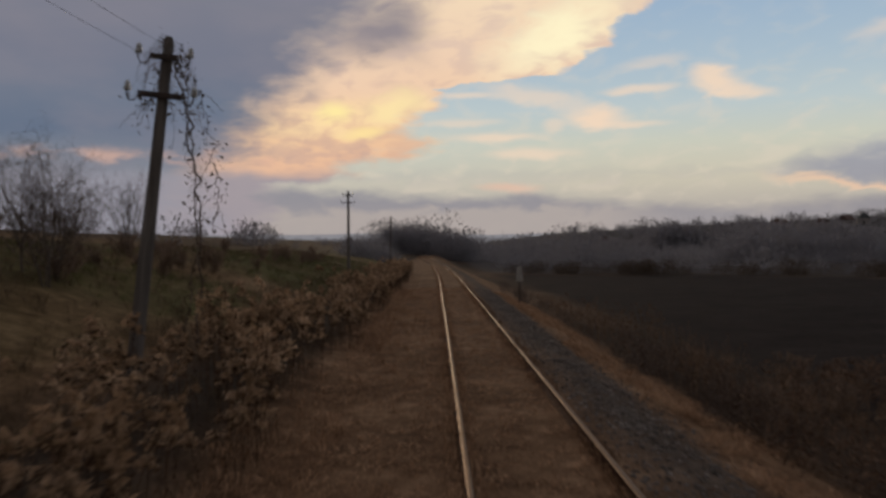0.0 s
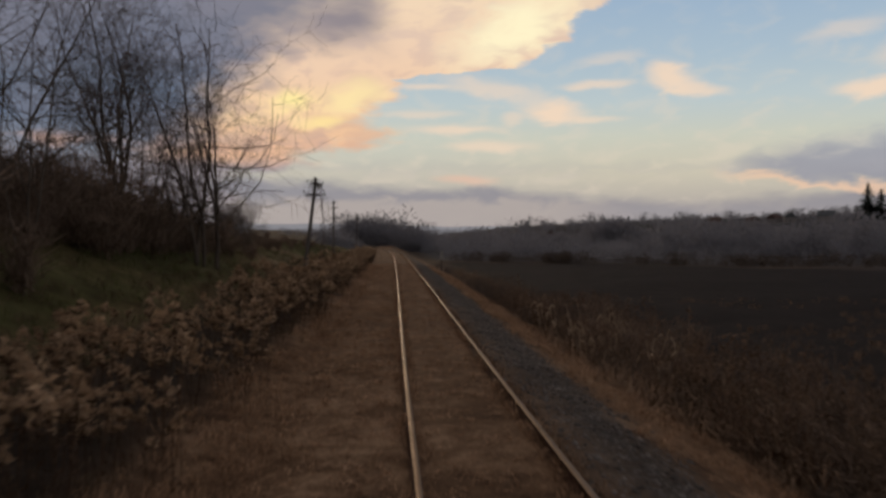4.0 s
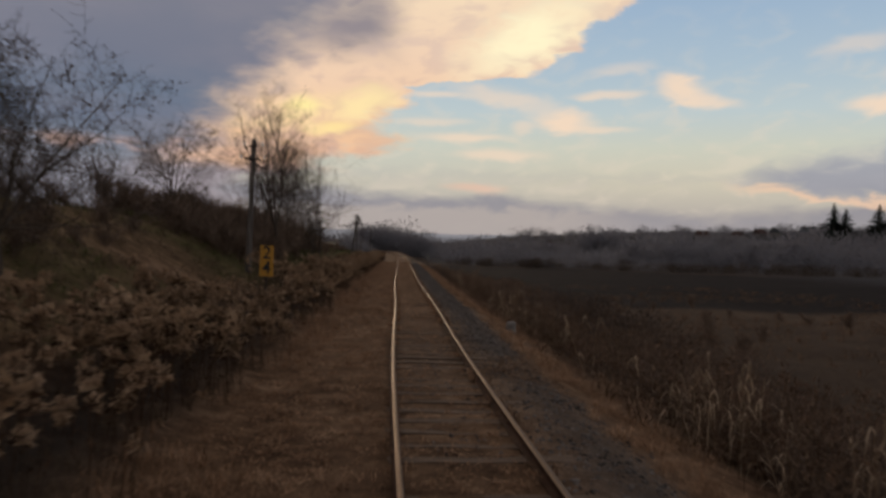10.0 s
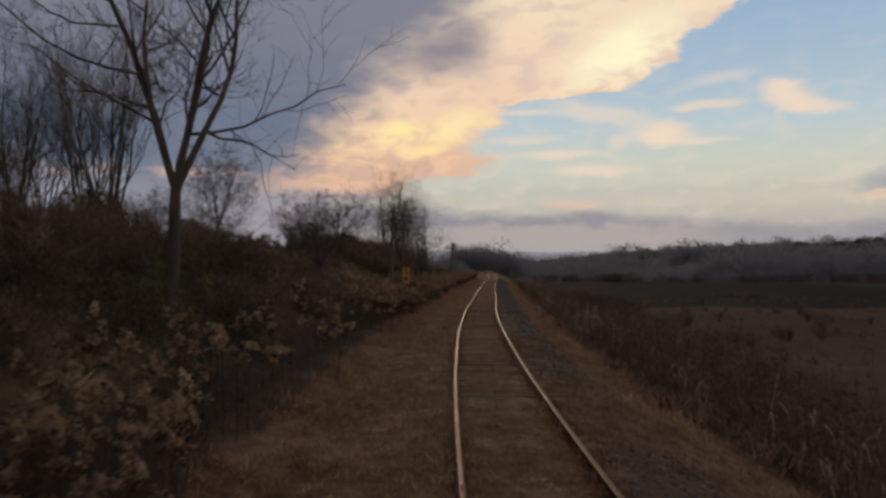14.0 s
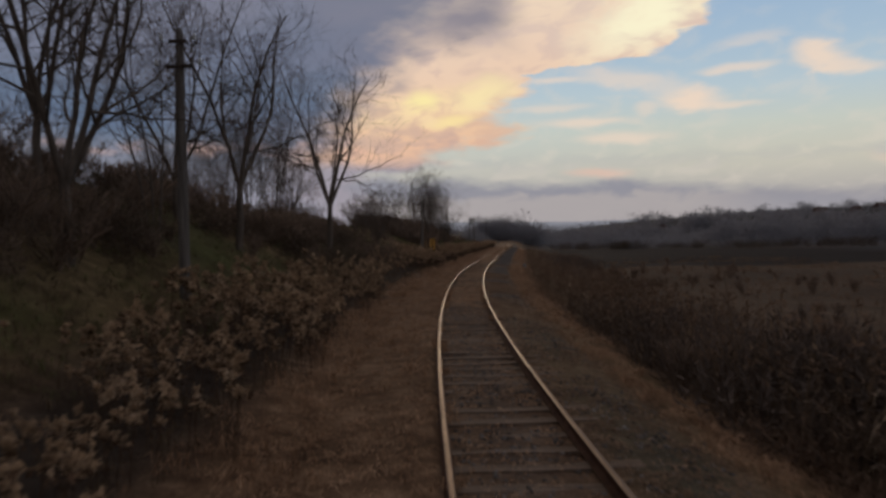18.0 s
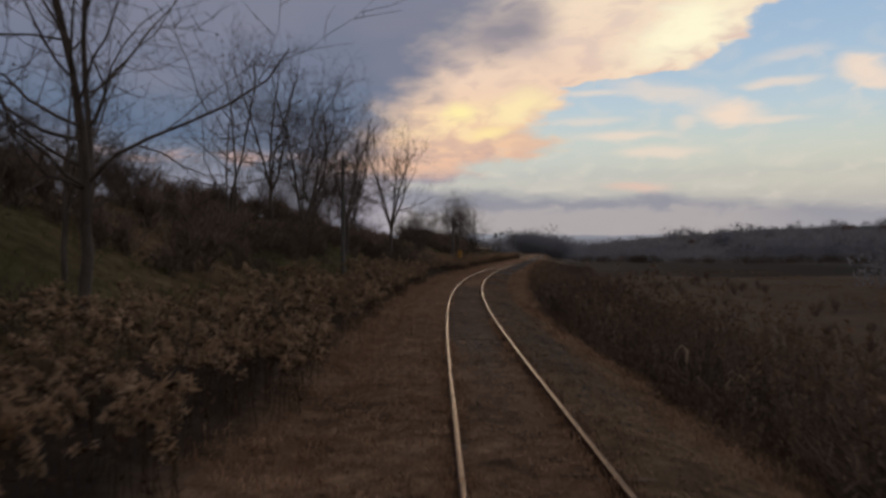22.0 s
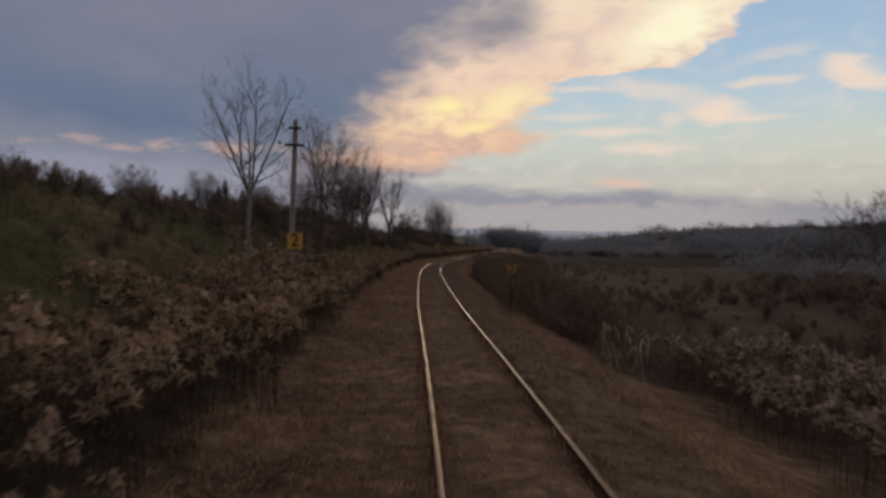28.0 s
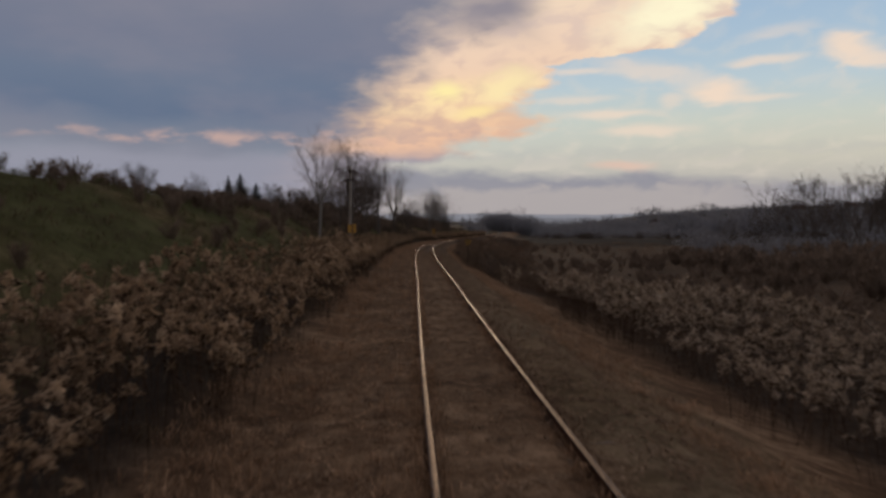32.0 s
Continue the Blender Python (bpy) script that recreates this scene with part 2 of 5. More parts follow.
# overhead and behind: the open evening sky, thinly clouded
nish = w.n("ShaderNodeTexSky", sky_type="NISHITA", sun_disc=False, sun_elevation=radians(SUN_EL), sun_rotation=radians(SUN_AZ))
upper = w.mix(0.78, w.mix(1.0, nish.outputs[0], (0.10, 0.10, 0.10, 1), "MULTIPLY"), rgba((158, 151, 152)))
col = w.mix(w.m("MAXIMUM", w.smooth(el, 20.0, 42.0), w.smooth(w.m("ABSOLUTE", az), 60.0, 110.0)), col, upper)
bg = w.n("ShaderNodeBackground")
w.put(bg.inputs[0], col)
bg.inputs[1].default_value = 1.0
w.put(w.n("ShaderNodeOutputWorld").inputs[0], bg.outputs[0])

sun = new("sun", bpy.data.lights.new("sun", "SUN"))
sun.data.energy, sun.data.angle, sun.data.color = 0.5, radians(14), (1.0, 0.78, 0.55)
a, e = radians(SUN_AZ), radians(SUN_EL)
sun.matrix_world = look((0, 0, 60), (-60 * math.sin(a) * math.cos(e), -60 * math.cos(a) * math.cos(e), 60 - 60 * math.sin(e)))


# ---- materials ----
def material(name, colours, scale=2.0, rough=0.9, metal=0.0, bump=0.0, fine=40.0, vary=0.0, stretch=(1, 1, 1), translucent=0.0):
    """colours: two to four linear colours, mixed by a coarse and a fine noise in metres."""
    mat = bpy.data.materials.new(name)
    mat.use_nodes = True
    k = Net(mat.node_tree)
    pos = k.n("ShaderNodeTexCoord").outputs["Object"]
    mp = k.n("ShaderNodeMapping")
    mp.inputs["Scale"].default_value = stretch
    k.put(mp.inputs["Vector"], pos)
    big = k.noise(mp.outputs[0], scale, 5, 0.6)
    small = k.noise(mp.outputs[0], fine, 4, 0.6)
    f = k.m("ADD", k.m("MULTIPLY", big, 0.65), k.m("MULTIPLY", small, 0.35))
    c = k.ramp(f, [(0.34 + 0.32 * i / (len(colours) - 1), (*col3, 1.0)) for i, col3 in enumerate(colours)], 0, 1)
    if vary:
        isl = k.n("ShaderNodeNewGeometry").outputs["Random Per Island"]
        c = k.mix(1.0, c, k.ramp(isl, [(0, 1 - vary), (1, 1 + vary)], 0, 1), "MULTIPLY")
    p = k.n("ShaderNodeBsdfPrincipled")
    k.put(p.inputs["Base Color"], c)
    k.put(p.inputs["Roughness"], k.smooth(small, 0.2, 0.8, max(rough - 0.12, 0.05), min(rough + 0.1, 1.0)))
    p.inputs["Metallic"].default_value = metal
    p.inputs["Specular IOR Level"].default_value = 0.06 if rough > 0.8 else 0.5
    if bump:
        b = k.n("ShaderNodeBump")
        b.inputs["Strength"].default_value = 0.7
        b.inputs["Distance"].default_value = bump
        k.put(b.inputs["Height"], f)
        k.put(p.inputs["Normal"], b.outputs[0])
    out = k.n("ShaderNodeOutputMaterial")
    if translucent:
        tr = k.n("ShaderNodeBsdfTranslucent")
        k.put(tr.inputs["Color"], c)
        ms = k.n("ShaderNodeMixShader")
        ms.inputs[0].default_value = translucent
        k.put(ms.inputs[1], p.outputs[0])
        k.put(ms.inputs[2], tr.outputs[0])
        k.put(out.inputs[0], ms.outputs[0])
    else:
        k.put(out.inputs[0], p.outputs[0])
    return mat


M_BARK = material("bark", [(0.05, 0.04, 0.033), (0.11, 0.088, 0.072), (0.165, 0.135, 0.112)], 3, 0.95, 0, 0.01, 60, stretch=(1, 1, 0.25))
M_TWIG = material("twigs", [(0.075, 0.057, 0.048), (0.14, 0.108, 0.09)], 2, 0.9, vary=0.3)
M_BIRCH = material("birch_bark", [(0.08, 0.066, 0.058), (0.22, 0.196, 0.175), (0.32, 0.292, 0.262)], 4, 0.85, 0, 0.004, 30, stretch=(1, 1, 2.5))
M_POLE = material("pole_wood", [(0.06, 0.052, 0.048), (0.12, 0.105, 0.095), (0.19, 0.17, 0.155)], 2.5, 0.9, 0, 0.006, 70, stretch=(6, 6, 0.35))
M_POLE_PALE = material("pale_pole_wood", [(0.12, 0.1, 0.083), (0.245, 0.21, 0.176), (0.36, 0.315, 0.268)], 2.5, 0.9, 0, 0.006, 70, stretch=(6, 6, 0.35))
M_IRON = material("old_iron", [(0.03, 0.026, 0.025), (0.07, 0.045, 0.035)], 6, 0.75, 0.4, 0.002, 90)
M_GLASSY = material("insulator_glaze", [(0.25, 0.25, 0.24), (0.5, 0.5, 0.48)], 8, 0.25)
M_RAILTOP = material("polished_rail_steel", [(0.115, 0.09, 0.075), (0.185, 0.148, 0.124)], 3, 0.5, 1.0, 0, 50, stretch=(1, 0.2, 1))
M_RAILTOP.node_tree.nodes["Principled BSDF"].inputs["Specular Tint"].default_value = (0.68, 0.6, 0.54, 1)
M_RAIL = material("rusty_rail_steel", [(0.035, 0.02, 0.014), (0.085, 0.042, 0.025), (0.12, 0.065, 0.04)], 5, 0.85, 0.2, 0.002, 80)
M_SLEEPER = material("weathered_sleeper_wood", [(0.065, 0.045, 0.032), (0.14, 0.098, 0.07), (0.23, 0.168, 0.124)], 2.2, 0.95, 0, 0.01, 30, stretch=(0.4, 6, 6))
M_STONE = material("ballast_stone", [(0.052, 0.045, 0.04), (0.105, 0.09, 0.08), (0.185, 0.161, 0.145)], 4, 0.95, 0, 0, 40, vary=0.5)
M_STRAW = material("dry_grass", [(0.14, 0.078, 0.044), (0.31, 0.185, 0.108), (0.50, 0.325, 0.205)], 1.7, 0.85, vary=0.3, translucent=0.25)
M_BROWN = material("brown_grass", [(0.085, 0.05, 0.031), (0.18, 0.112, 0.068), (0.29, 0.19, 0.122)], 1.7, 0.85, vary=0.3)
M_BRAMBLE = material("dry_bramble_canes", [(0.10, 0.063, 0.043), (0.19, 0.122, 0.083)], 0.9, 0.9, vary=0.4)
M_CANE = material("brown_seed_stalks", [(0.1, 0.064, 0.044), (0.2, 0.13, 0.088)], 0.8, 0.9, vary=0.4, translucent=0.3)
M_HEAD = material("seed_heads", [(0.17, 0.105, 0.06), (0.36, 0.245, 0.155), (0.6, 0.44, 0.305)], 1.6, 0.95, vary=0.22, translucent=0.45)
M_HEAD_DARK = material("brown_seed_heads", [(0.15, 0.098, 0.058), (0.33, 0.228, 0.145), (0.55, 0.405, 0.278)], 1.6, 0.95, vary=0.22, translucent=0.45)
M_DOCK = material("rusty_dead_weeds", [(0.115, 0.077, 0.051), (0.225, 0.153, 0.1)], 0.7, 0.9, vary=0.4, translucent=0.3)
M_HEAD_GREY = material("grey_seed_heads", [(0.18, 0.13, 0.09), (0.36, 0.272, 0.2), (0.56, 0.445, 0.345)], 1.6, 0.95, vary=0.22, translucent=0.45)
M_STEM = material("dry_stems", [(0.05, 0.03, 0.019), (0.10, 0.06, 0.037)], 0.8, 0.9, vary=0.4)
M_REED = material("pale_reed_leaves", [(0.24, 0.17, 0.11), (0.5, 0.385, 0.27)], 1.5, 0.85, vary=0.4, translucent=0.4)
M_WEED = material("dark_weeds", [(0.075, 0.053, 0.033), (0.145, 0.102, 0.064)], 0.7, 0.9, vary=0.4, translucent=0.3)
M_GREEN = material("winter_green", [(0.06, 0.062, 0.024), (0.10, 0.102, 0.04), (0.14, 0.132, 0.058)], 0.6, 0.9, vary=0.4, translucent=0.3)
M_LEAF = material("withered_leaves", [(0.052, 0.038, 0.029), (0.115, 0.085, 0.06)], 1.0, 0.85, vary=0.4, translucent=0.3)
M_FIR = material("fir_needles", [(0.016, 0.02, 0.017), (0.034, 0.042, 0.034)], 0.5, 0.9, vary=0.3)
# far woods paler and cooler than bark: distance haze put into their colour
M_WOODS = material("haze_tinted_woods", [(0.19, 0.183, 0.195), (0.245, 0.236, 0.251)], 0.02, 0.95, vary=0.08, fine=0.3, translucent=0.5)
M_BRUSH = material("brushwood_twigs", [(0.12, 0.085, 0.064), (0.22, 0.158, 0.118)], 1.2, 0.9, vary=0.4, translucent=0.25)
M_THORN = material("dark_thorn_twigs", [(0.075, 0.056, 0.046), (0.14, 0.105, 0.085)], 1.2, 0.9, vary=0.3)
M_YELLOW = material("yellow_enamel", [(0.44, 0.21, 0.018), (0.58, 0.29, 0.03)], 5, 0.5, 0, 0, 60)
M_YELLOW_DULL = material("dull_yellow_enamel", [(0.24, 0.125, 0.015), (0.34, 0.18, 0.026)], 5, 0.6, 0, 0, 60)
M_BLACK = material("black_paint", [(0.012, 0.012, 0.012), (0.03, 0.028, 0.026)], 9, 0.6)
M_CONCRETE = material("old_concrete", [(0.1, 0.08, 0.065), (0.19, 0.158, 0.13), (0.29, 0.245, 0.205)], 5, 0.92, 0, 0.004, 60)
M_WHITEWASH = material("flaking_whitewash", [(0.13, 0.115, 0.103), (0.25, 0.235, 0.218), (0.37, 0.355, 0.335)], 5, 0.92, 0, 0.004, 60)
M_PLASTER = material("grey_plaster", [(0.16, 0.145, 0.14), (0.27, 0.25, 0.24)], 0.6, 0.9, fine=6)
M_ROOF = material("red_tile_roof", [(0.07, 0.048, 0.043), (0.115, 0.076, 0.067)], 0.6, 0.85, fine=5)
M_SPIRE = material("dark_spire_metal", [(0.05, 0.055, 0.06), (0.09, 0.095, 0.10)], 0.8, 0.6, 0.3)
M_PANE = material("dark_window_glass", [(0.02, 0.022, 0.025), (0.04, 0.042, 0.046)], 1.0, 0.15)
M_WIRE = material("wire", [(0.02, 0.02, 0.02), (0.04, 0.04, 0.04)], 1.0, 0.6)


def ground_material():
    """Straw-brown sward, with the gravel, green and field zones of the land as masks on the mesh."""
    mat = bpy.data.materials.new("land")
    mat.use_nodes = True
    k = Net(mat.node_tree)
    pos = k.n("ShaderNodeTexCoord").outputs["Object"]
    zone = k.n("ShaderNodeSeparateColor")
    at = k.n("ShaderNodeAttribute")
    at.attribute_name = "zone"
    k.put(zone.inputs[0], at.outputs["Color"])
    big = k.noise(pos, 0.35, 5, 0.6)
    mid = k.noise(pos, 2.6, 5, 0.62)
    fine = k.noise(pos, 24, 5, 0.65)
    f = k.m("ADD", k.m("MULTIPLY", big, 0.35), k.m("ADD", k.m("MULTIPLY", mid, 0.35), k.m("MULTIPLY", fine, 0.3)))
    straw = k.ramp(f, [(0.38, (0.05, 0.028, 0.017, 1)), (0.5, (0.15, 0.089, 0.052, 1)), (0.6, (0.31, 0.198, 0.122, 1))], 0, 1)
    gravel = k.ramp(k.m("ADD", k.m("MULTIPLY", fine, 0.7), k.m("MULTIPLY", mid, 0.3)), [(0.38, (0.03, 0.026, 0.023, 1)), (0.62, (0.09, 0.079, 0.071, 1))], 0, 1)
    green = k.ramp(f, [(0.40, (0.045, 0.038, 0.018, 1)), (0.5, (0.07, 0.068, 0.027, 1)), (0.62, (0.10, 0.092, 0.042, 1))], 0, 1)
    soil = k.ramp(f, [(0.40, (0.024, 0.018, 0.014, 1)), (0.62, (0.06, 0.046, 0.036, 1))], 0, 1)
    c = k.mix(k.m("MULTIPLY", zone.outputs[0], k.smooth(mid, 0.3, 0.55, 0.6, 1.0)), straw, gravel)
    c = k.mix(zone.outputs[1], c, green)
    c = k.mix(zone.outputs[2], c, soil)
    plot = k.n("ShaderNodeSeparateColor")
    at = k.n("ShaderNodeAttribute")
    at.attribute_name = "plot"
    k.put(plot.inputs[0], at.outputs["Color"])
    plough = k.ramp(f, [(0.38, (0.014, 0.011, 0.010, 1)), (0.62, (0.034, 0.026, 0.023, 1))], 0, 1)
    stubble = k.ramp(f, [(0.38, (0.062, 0.042, 0.028, 1)), (0.62, (0.135, 0.094, 0.064, 1))], 0, 1)
    litter = k.ramp(f, [(0.38, (0.045, 0.041, 0.041, 1)), (0.62, (0.08, 0.074, 0.075, 1))], 0, 1)
    c = k.mix(plot.outputs[0], c, plough)
    c = k.mix(plot.outputs[1], c, stubble)
    c = k.mix(plot.outputs[2], c, litter)
    p = k.n("ShaderNodeBsdfPrincipled")
    k.put(p.inputs["Base Color"], c)
    p.inputs["Roughness"].default_value = 0.95
    p.inputs["Specular IOR Level"].default_value = 0.02
    b = k.n("ShaderNodeBump")
    b.inputs["Distance"].default_value = 0.06
    k.put(b.inputs["Height"], f)
    k.put(p.inputs["Normal"], b.outputs[0])
    k.put(k.n("ShaderNodeOutputMaterial").inputs[0], p.outputs[0])
    return mat


M_LAND = ground_material()


# ---- the line's plan ----
S0 = -225
SG = np.arange(S0, 136, 1.0)
HD = np.radians(np.interp(SG, np.arange(S0, 136, 15.0), HEADING))
DX, DY = -np.sin(HD), np.cos(HD)
TX = np.concatenate([[0], np.cumsum((DX[1:] + DX[:-1]) / 2)])
TY = np.concatenate([[0], np.cumsum((DY[1:] + DY[:-1]) / 2)])
TX, TY = TX - TX[-S0], TY - TY[-S0]


def line(s, off=0.0):
    """The place off metres to the right of the line, s metres along it."""
    s = np.asarray(s, float)
    hs = np.interp(s, SG, HD)
    extra = np.where(s > SG[-1], s - SG[-1], np.where(s < SG[0], s - SG[0], 0.0))
    return (np.interp(s, SG, TX) - extra * np.sin(hs) + off * np.cos(hs), np.interp(s, SG, TY) + extra * np.cos(hs) + off * np.sin(hs))


def heading(s):
    return float(np.interp(s, SG, HD))


_y = np.concatenate([[-3200], TY, [3200]])
_x = np.concatenate([[TX[0] + math.tan(HD[0]) * (3200 + TY[0])], TX, [TX[-1] - math.tan(HD[-1]) * 400]])


def wave(x, y, size, seed=0.0):
    """A smooth, cheap, uneven swell of about plus and minus one."""
    x, y = np.asarray(x, float) / size, np.asarray(y, float) / size
    return (np.sin(x * 1.7 + y * 0.6 + seed) + np.sin(y * 2.1 - x * 0.8 + 2.3 * seed + 1.0) + np.sin(x * 3.3 + y * 2.7 + seed * 1.7) * 0.6 + np.sin(y * 5.1 - x * 4.3 + seed) * 0.4) / 3.0


LEFT_D = [0, 1.3, 2.3, 3.2, 4.8, 7, 9, 12, 20, 40, 100, 300, 900, 3000]
RIGHT_D = [0, 1.3, 2.1, 2.7, 3.6, 5.5, 8, 12, 60, 90, 130, 200, 320, 600, 1200, 3000]
RIGHT_Z = [-.22, -.22, -.32, -.50, -.92, -1.65, -2.2, -2.4, -2.3, -2.0, -1.0, 3.0, 10.0, 20.0, 30.0, 45.0]


def sward(y):
    """How far the dry grass covers the sleepers along the line, 0 to 1."""
    return np.clip(np.interp(y, [-225, -119, -115, -90, -86, -80, -76, -64, -58, -54, -46, -40, 0, 140], [1, 1, 0.55, 0.5, 0.95, 1, 0.62, 0.6, 0.6, 0.52, 0.6, 0.9, 1, 1]) + 0.18 * np.sin(np.asarray(y) * 1.9) * np.sin(np.asarray(y) * 0.73 + 1), 0, 1)


def land(x, y):
    """Height of the ground."""
    x, y = np.asarray(x, float), np.asarray(y, float)
    d = x - np.interp(y, _y, _x)
    hb = np.interp(y, [-230, -150, -120, -95, -60, -20, 0, 30, 60, 100, 200], [3.7, 3.7, 3.5, 4.0, 3.2, 3.2, 2.7, 2.1, 1.8, 1.3, 1.0])
    shape = np.interp(-d, LEFT_D, [0, 0, 0, 0.02, 0.08, 0.30, 0.60, 1.0, 1.2, 1.4, 1.4, 1.4, 1.4, 1.4])
    climb = np.interp(-d, LEFT_D, [-.22, -.22, -.27, -.2, -.1, 0, 0, 0, 0.1, 1.0, 6, 14, 26, 45])
    lz = climb + shape * hb
    rz = np.interp(d, RIGHT_D, RIGHT_Z)
    z = np.where(d < 0, lz, rz)
    bed = np.interp(d, [-2.5, -2.2, -0.92, -0.82, -0.66, -0.55, 0.55, 0.66, 0.82, 0.92, 1.9, 2.3], [0, 0.10, 0.10, 0.075, 0.075, 0.10, 0.10, 0.075, 0.075, 0.09, 0.09, 0])
    z = z + bed * np.where(d > -0.9, np.where(d < 0.9, sward(y), 0.5 + 0.5 * sward(y)), 1.0)
    rough = np.clip((np.abs(d) - 2.4) / 4, 0, 1)
    z = z + rough * (0.12 * wave(x, y, 2.3, 1.0) + 0.22 * wave(x, y, 9.0, 4.0) * np.clip((np.abs(d) - 5) / 6, 0, 1)) + 0.025 * wave(x, y, 0.9, 7.0) * np.clip((np.abs(d) - 0.9) / 0.6, 0, 1)
    far = np.clip((y - 160) / 900, 0, 1)
    z = z + (4 + 16 * np.clip((d - 60) / 110, 0, 1)) * far * far * (3 - 2 * far) + np.clip((np.abs(d) - 150) / 400, 0, 1) * 3 * wave(x, y, 130, 2.0)
    back = np.clip((-y - 260) / 500, 0, 1)
    return z + 14 * back


# ---- mesh helpers ----
def mesh_from(name, verts, tris, mats, index=None):
    me = bpy.data.meshes.new(name)
    verts, tris = np.asarray(verts, np.float32), np.asarray(tris, np.int32)
    me.vertices.add(len(verts))
    me.vertices.foreach_set("co", verts.ravel())
    me.loops.add(tris.size)
    me.loops.foreach_set("vertex_index", tris.ravel())
    me.polygons.add(len(tris))
    me.polygons.foreach_set("loop_start", np.arange(0, tris.size, tris.shape[1], dtype=np.int32))
    for mt in mats:
        me.materials.append(mt)
    if index is not None:
        me.polygons.foreach_set("material_index", np.asarray(index, np.int32))
    me.update(calc_edges=True)
    me.validate()
    return me


def obj(name, me, parent=None, label="", category="", group="", kind=""):
    ob = new(name, me)
    if parent is not None:
        ob.parent = parent
    return tagged(ob, label, category, group, kind)


def bm_mesh(name, bm, mat, smooth=False):
    me = bpy.data.meshes.new(name)
    bm.to_mesh(me)
    bm.free()
    me.materials.append(mat)
    if smooth:
        for p in me.polygons:
            p.use_smooth = True
    return me


def part(name, bm, mat, parent, label=""):
    return obj(name, bm_mesh(name, bm, mat), parent, label)


def box(sx, sy, sz, at=(0, 0, 0), bevel=0.0, bm=None):
    bm = bm or bmesh.new()
    r = bmesh.ops.create_cube(bm, size=1.0, matrix=Matrix.Translation(at) @ Matrix.Diagonal((sx, sy, sz, 1)))
    if bevel:
        edges = list({e for v in r["verts"] for e in v.link_edges})
        bmesh.ops.bevel(bm, geom=edges, offset=bevel, segments=2, affect="EDGES", profile=0.6)
    return bm


def turned(profile, sides=10, at=(0, 0, 0), bm=None):
    """A body turned round z from (radius, height) pairs."""
    bm = bm or bmesh.new()
    rings = []
    for r, z in profile:
        rings.append([bm.verts.new((at[0] + r * math.cos(2 * math.pi * i / sides), at[1] + r * math.sin(2 * math.pi * i / sides), at[2] + z)) for i in range(sides)])
    for a, b in zip(rings, rings[1:]):
        for i in range(sides):
            bm.faces.new((a[i], a[(i + 1) % sides], b[(i + 1) % sides], b[i]))
    bm.faces.new(rings[0][::-1])
    bm.faces.new(rings[-1])
    return bm


def tubes(p0, p1, r0, r1, sides):
    """Tapered prisms, one for each segment: vertices and triangles."""
    p0, p1 = np.asarray(p0, float), np.asarray(p1, float)
    d = p1 - p0
    d /= np.linalg.norm(d, axis=1, keepdims=True) + 1e-9
    ref = np.where(np.abs(d[:, 2:3]) < 0.8, np.array([[0, 0, 1.0]]), np.array([[1.0, 0, 0]]))
    u = np.cross(d, ref)
    u /= np.linalg.norm(u, axis=1, keepdims=True) + 1e-9
    v = np.cross(d, u)
    ang = np.arange(sides) * 2 * np.pi / sides
    ring = u[:, None, :] * np.cos(ang)[None, :, None] + v[:, None, :] * np.sin(ang)[None, :, None]
    a = p0[:, None, :] + ring * np.asarray(r0)[:, None, None]
    b = p1[:, None, :] + ring * np.asarray(r1)[:, None, None]
    verts = np.concatenate([a, b], 1).reshape(-1, 3)
    i = np.arange(sides)
    j = (i + 1) % sides
    t = np.concatenate([np.stack([i, j, j + sides], 1), np.stack([i, j + sides, i + sides], 1)])
    tris = (t[None] + (np.arange(len(p0)) * 2 * sides)[:, None, None]).reshape(-1, 3)
    return verts, tris


def scatter(templates, xyz, turn, size, rng, lean=0.0):
    """Copies of small templates (vertices, triangles, material indices) as one body."""
    pick = rng.integers(0, len(templates), len(xyz))
    V, T, I, base = [], [], [], 0
    for k, (tv, tt, ti) in enumerate(templates):
        sel = np.nonzero(pick == k)[0]
        if not len(sel):
            continue
        c, s = np.cos(turn[sel]), np.sin(turn[sel])
        q = tv[None] * np.asarray(size)[sel, None, None]
        lx, ly = rng.normal(0, lean, len(sel)), rng.normal(0, lean, len(sel))
        X = q[..., 0] * c[:, None] - q[..., 1] * s[:, None] + q[..., 2] * lx[:, None] + xyz[sel, 0:1]
        Y = q[..., 0] * s[:, None] + q[..., 1] * c[:, None] + q[..., 2] * ly[:, None] + xyz[sel, 1:2]
        Z = q[..., 2] + xyz[sel, 2:3]
        V.append(np.stack([X, Y, Z], -1).reshape(-1, 3))
        T.append((tt[None] + (np.arange(len(sel)) * len(tv))[:, None, None]).reshape(-1, 3) + base)
        I.append(np.tile(ti, len(sel)))
        base += len(sel) * len(tv)
    return np.concatenate(V), np.concatenate(T), np.concatenate(I)


